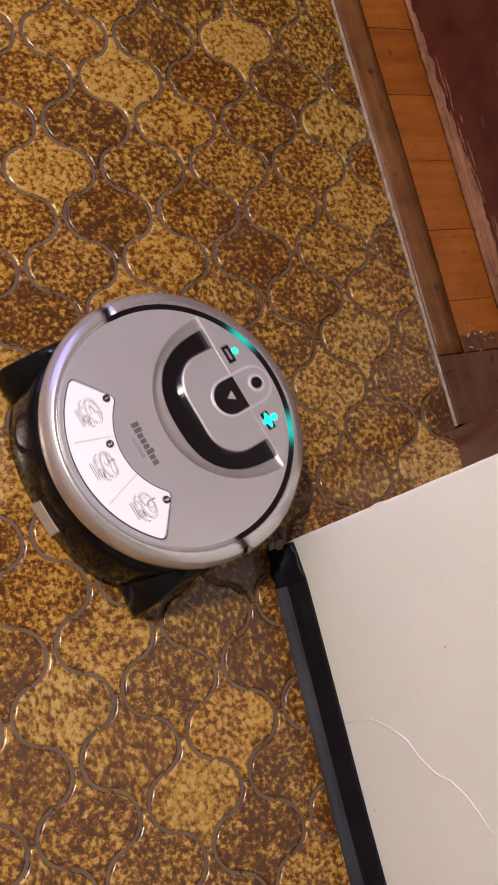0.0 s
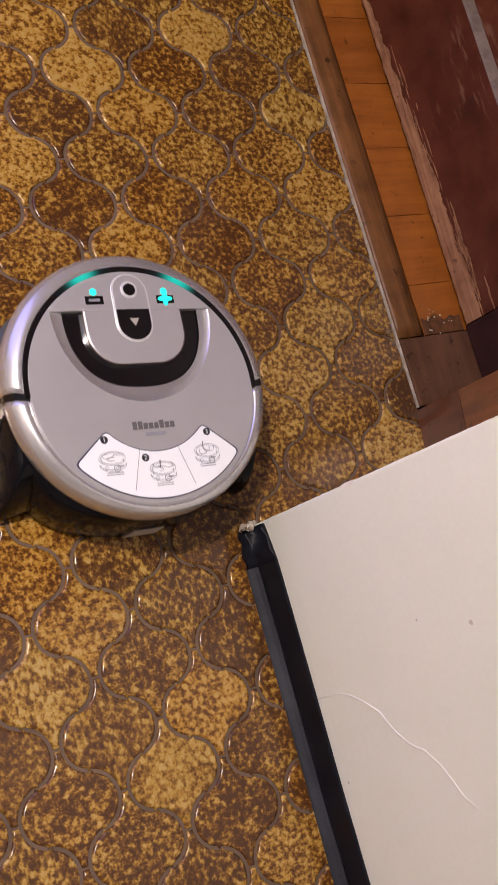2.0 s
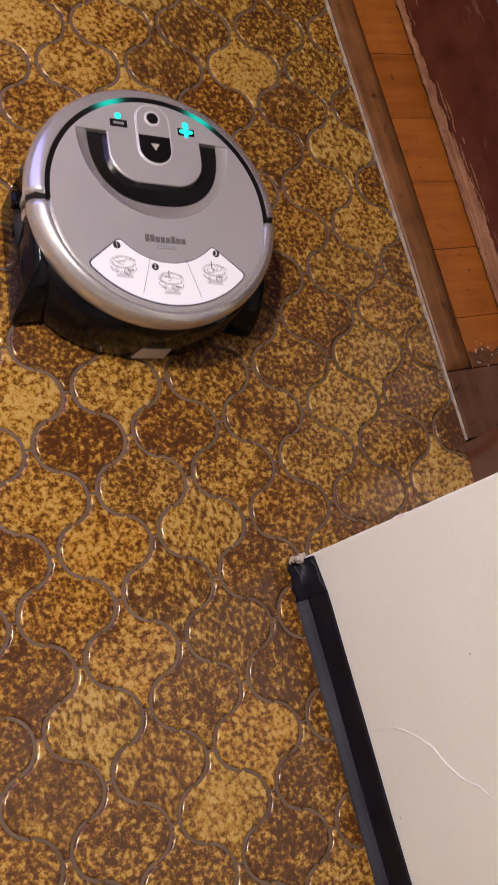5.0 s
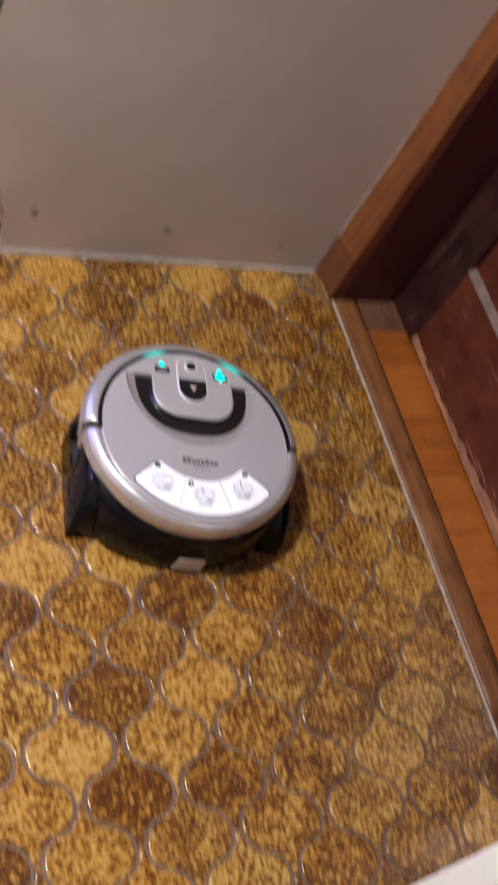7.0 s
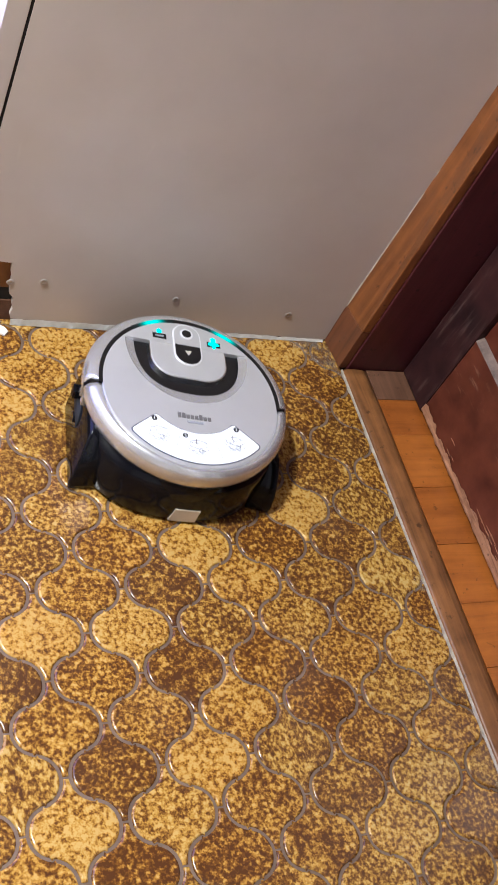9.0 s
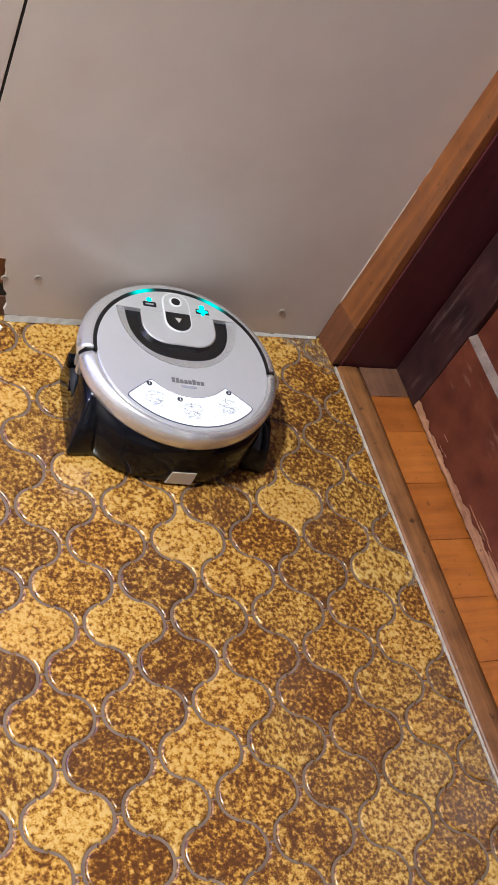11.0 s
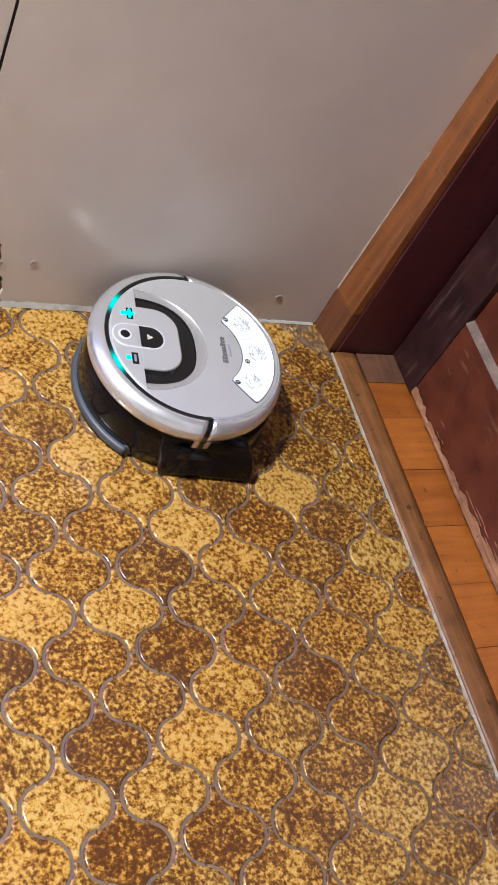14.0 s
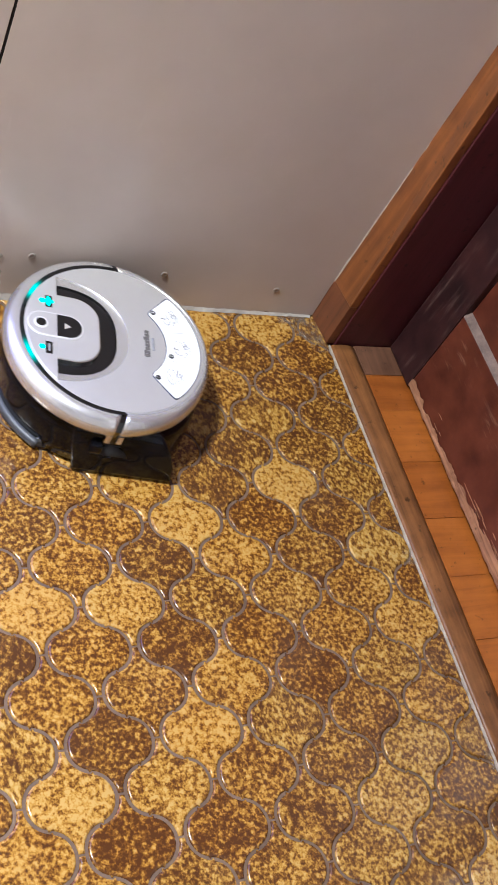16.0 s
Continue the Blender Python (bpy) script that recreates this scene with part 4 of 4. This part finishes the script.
        stroke(dx, dy - 0.0026, 0.0112, 0.0056, 185, 170)
        stroke(dx + 0.003, dy - 0.0072, 0.0026, 0.0026, 0, 354, 0.00045)
        stroke(dx + 0.003, dy - 0.0072, 0.0012, 0.0012, 0, 350)
        stroke(dx - 0.006, dy - 0.0066, 0.0013, 0.0015, 0, 350)
        for j in range(5):
            stroke(dx + rnd.uniform(-0.006, 0.006), dy + rnd.uniform(0.0, 0.004), rnd.uniform(0.002, 0.005), rnd.uniform(0.001, 0.0025), rnd.uniform(0, 360), rnd.uniform(120, 260))
        for ox in (-0.0112, 0.0112):
            draw.append(prism([(cx + dx + ox - 0.0002, cy + dy - 0.004), (cx + dx + ox + 0.0002, cy + dy - 0.004), (cx + dx + ox + 0.0002, cy + dy + 0.001), (cx + dx + ox - 0.0002, cy + dy + 0.001)], zs0, zs1))
        if k:
            part("pointer_mark", prism([(cx - 0.0028, cy + 0.0025), (cx - 0.0020, cy + 0.0025), (cx - 0.0010, cy + 0.0105), (cx - 0.0021, cy + 0.0105)], zs0, zs1 + 0.0001), R_TEXT, rob)
        for j in range(2):
            y = cy - 0.0135 - 0.0020 * j
            draw.append(prism([(cx - 0.009, y), (cx + 0.009, y), (cx + 0.009, y + 0.0007), (cx - 0.009, y + 0.0007)], zs0, zs1))
        tagged(part("line_drawing", merged(draw), R_LIGHTINK, rob, "faint grey line drawing and text bars"), kind="stuff")
        part("arrow_mark", prism([(cx + 0.004, cy - 0.0075), (cx + 0.010, cy - 0.0075), (cx + 0.010, cy - 0.0065), (cx + 0.004, cy - 0.0065)], zs0, zs1), R_TEXT, rob)
    # wheels, rear flap plate and mop
    for sx in (-1, 1):
        bm = bmesh.new()
        bmesh.ops.create_cone(bm, cap_ends=True, segments=40, radius1=0.030, radius2=0.030, depth=0.016)
        bmesh.ops.bevel(bm, geom=[e for e in bm.edges if abs(e.verts[0].co.z - e.verts[1].co.z) < 1e-6], offset=0.003, segments=2, affect="EDGES")
        bm.transform(Matrix.Translation((sx * 0.1325, -0.004, 0.0302)) @ pose(0, 0, 0, 0, 90, 0))
        wheel = part("wheel", bm, R_TYRE, rob, "black drive wheel", True)
        bm = bmesh.new()
        bmesh.ops.create_cone(bm, cap_ends=True, segments=32, radius1=0.010, radius2=0.008, depth=0.002)
        bm.transform(Matrix.Translation((sx * 0.1410, -0.004, 0.0302)) @ pose(0, 0, 0, 0, 90 * sx, 0))
        part("hub", bm, R_BODY, wheel, "dark hub")
    part("rear_label", loft([[(-0.009, -0.1338, 0.005), (0.029, -0.1328, 0.005), (0.029, -0.122, 0.005), (-0.009, -0.122, 0.005)], [(-0.006, -0.1333, 0.030), (0.029, -0.1322, 0.030), (0.029, -0.122, 0.030), (-0.006, -0.122, 0.030)]]), R_TAB, rob, "small beige plate")
    part("side_knob", block((-0.1485, 0.010, 0.050), (-0.132, 0.026, 0.066), 0.004), R_BODY, rob, "small black side knob")
    part("brush_roller", block((-0.115, 0.055, 0.001), (0.115, 0.085, 0.02), 0.006), R_GREY, rob)
    return rob


# ---- floor tiles ----
def tile_outline(k=6):
    """A lantern tile in units of half a tile: round belly, small nibs, narrow tips."""
    end = radians(68)
    q = [(0.44 + 0.432 * math.cos(end * n / (k - 1)), 0.46 * math.sin(end * n / (k - 1))) for n in range(k)]
    q += [(0.556, 0.440), (0.530, 0.502), (0.484, 0.470), (0.425, 0.488)]
    for n in range(k):
        t = end * (k - 1 - n) / (k - 1)
        q.append((0.56 - 0.502 * math.cos(t), 1.0 - 0.53 * math.sin(t) - (0.022 if n == k - 1 else 0.0)))
    left = [(-x, y) for x, y in q[::-1]]
    up = q + left
    down = [(x, -y) for x, y in up[::-1] if y > 1e-6]
    return [(x * A, y * A) for x, y in up + down]


TILE = tile_outline()


def tile_bm(cx=0.0, cy=0.0, cut_x=None, cut_y=None):
    n = len(TILE)
    def ring(inset, z):
        out = []
        for k in range(n):
            (xa, ya), (x, y), (xb, yb) = TILE[k - 1], TILE[k], TILE[(k + 1) % n]
            tx, ty = xb - xa, yb - ya
            d = math.hypot(tx, ty)
            out.append((x - inset * ty / d + cx, y + inset * tx / d + cy, z))
        return out
    verts = ring(0, -0.008) + ring(0, -0.0021) + ring(0.0004, -0.0013) + ring(0.0012, -0.0006) + ring(0.0030, 0.0)
    faces = [tuple(range(4 * n, 5 * n))]
    for r in (0, 1, 2, 3):
        faces += [(r * n + i, r * n + (i + 1) % n, (r + 1) * n + (i + 1) % n, (r + 1) * n + i) for i in range(n)]
    me = bpy.data.meshes.new("tile")
    me.from_pydata(verts, [], faces)
    for pol in me.polygons:
        pol.use_smooth = len(pol.vertices) == 4
    if cut_x is None and cut_y is None:
        return me
    bm = bmesh.new()
    bm.from_mesh(me)
    bpy.data.meshes.remove(me)
    for lim, axis in ((cut_x, 0), (cut_y, 1)):
        if lim is not None:
            nrm = Vector((1, 0, 0)) if axis == 0 else Vector((0, 1, 0))
            bmesh.ops.bisect_plane(bm, geom=bm.verts[:] + bm.edges[:] + bm.faces[:], plane_co=nrm * lim, plane_no=nrm, clear_outer=True)
    me = bpy.data.meshes.new("cut_tile")
    bm.to_mesh(me)
    bm.free()
    return me


def build_tiles(floor):
    # tile tones from nearly brown (1) to nearly bare ochre (5), row by row from the boarded wall
    # the last seven rows are turned browner to paint shade on the floor
    tones_and_shade = ("352553 342322 543322 333332 254223 334253 235212 331424 552332 131234 334132 415323 "
               "543243 412242 433320 344224 321222 142122 421222 224122 241222 221111 213111").split()
    bare = (0.335, 0.404, 0.442, 0.484, 0.530, 0.585)
    whole = tile_bm()
    whole.materials.append(M_TILE)

    def bareness(i, j):
        if 0 <= 9 - j < len(tones_and_shade) and -3 <= i <= 8:
            return bare[int(tones_and_shade[9 - j][(i + 3) // 2])]
        return bare[(1, 2, 2, 3, 3, 4, 2)[(i * 5 + j * 3) % 7]]

    vs, fs = [], []
    for i in range(int(X_LEFT / A), 10):
        for j in range(int(Y_REAR / A), 11):
            if (i + j) % 2 == 0:
                continue
            cx, cy = i * A, j * A
            if cx - A > X_SILL - 0.004 or cy - A > Y_WALL:
                continue
            if cx > X_STUB + 0.02 and cy < Y_STUB - 0.07:
                continue
            over_x, over_y = cx + A > X_SILL - 0.0015, cy + A > Y_WALL + 0.02
            near = cx > -0.62 and cy > -0.98
            if over_x or over_y:
                me = tile_bm(cx, cy, X_SILL - 0.0015 if over_x else None, Y_WALL + 0.02 if over_y else None)
                if not me.polygons:
                    continue
                me.materials.append(M_TILE)
                ob = new("tile", me)
                ob.color = (bareness(i, j), 0, 0, 1)
                ob.parent = floor
            elif near:
                ob = new("tile", whole)
                ob.color = (bareness(i, j), 0, 0, 1)
                tilt = (random.uniform(-0.35, 0.35), random.uniform(-0.35, 0.35))
                ob.matrix_basis = pose(cx, cy, random.uniform(-0.0002, 0.0002), tilt[0], tilt[1], 0)
                ob.parent = floor
            else:
                n0 = len(vs)
                vs += [(v.co.x + cx, v.co.y + cy, v.co.z) for v in whole.vertices]
                fs += [tuple(k + n0 for k in p.vertices) for p in whole.polygons]
    me = bpy.data.meshes.new("tiles_beyond")
    me.from_pydata(vs, [], fs)
    me.materials.append(M_TILE)
    ob = tagged(new("tiles_beyond", me), kind="stuff")
    ob.color = (bare[3], 0, 0, 1)
    ob.parent = floor


floor = build_shell()
build_panel()
build_stub()
build_doorway()
build_window_and_lamp()
robot = build_robot()
build_tiles(floor)


def motions():
    rows = [
        (0.0, 0.0234, -0.2786, -71.2), (0.5, 0.0236, -0.277, -44.7), (1.0, 0.0233, -0.275, -19.4), (1.5, 0.0242, -0.2739, -6.1),
        (2.0, 0.0268, -0.2527, -4.5), (2.5, 0.0286, -0.2288, -5.7), (3.0, 0.0324, -0.1887, -6.6), (3.5, 0.037, -0.1448, -7.4),
        (4.0, 0.0421, -0.1025, -8.3), (4.2, 0.044, -0.0848, -8.4), (6.3, 0.0740, 0.1005, -9.1), (6.5, 0.0785, 0.1184, -9.1),
        (7.0, 0.0856, 0.165, -9.1), (7.5, 0.0926, 0.2092, -9.0), (8.0, 0.0985, 0.2526, -9.0), (8.5, 0.1049, 0.2952, -9.0),
        (9.0, 0.1122, 0.3402, -9.1), (9.2, 0.1145, 0.3566, -9.2), (9.7, 0.1195, 0.392, -9.3), (10.3, 0.1200, 0.3925, -9.3), (10.8, 0.1225, 0.3920, -9.0), (11.1, 0.1235, 0.3925, -3.8),
        (11.3, 0.1232, 0.3937, 2.8), (11.5, 0.1205, 0.395, 11.5), (12.0, 0.1156, 0.4025, 28.5), (12.5, 0.108, 0.4064, 47.6),
        (13.0, 0.1055, 0.4064, 66.5), (13.5, 0.1151, 0.401, 75.2), (14.0, 0.1454, 0.3918, 83.2), (14.5, 0.1351, 0.3902, 100.4),
        (15.0, 0.0958, 0.383, 96.3), (15.5, 0.0657, 0.3824, 84.1), (16.0, 0.0304, 0.3872, 79.6)]
    walk(robot, [(t, pose(x, y, 0.0, 0, 0, h)) for t, x, y, h in rows])


motions()
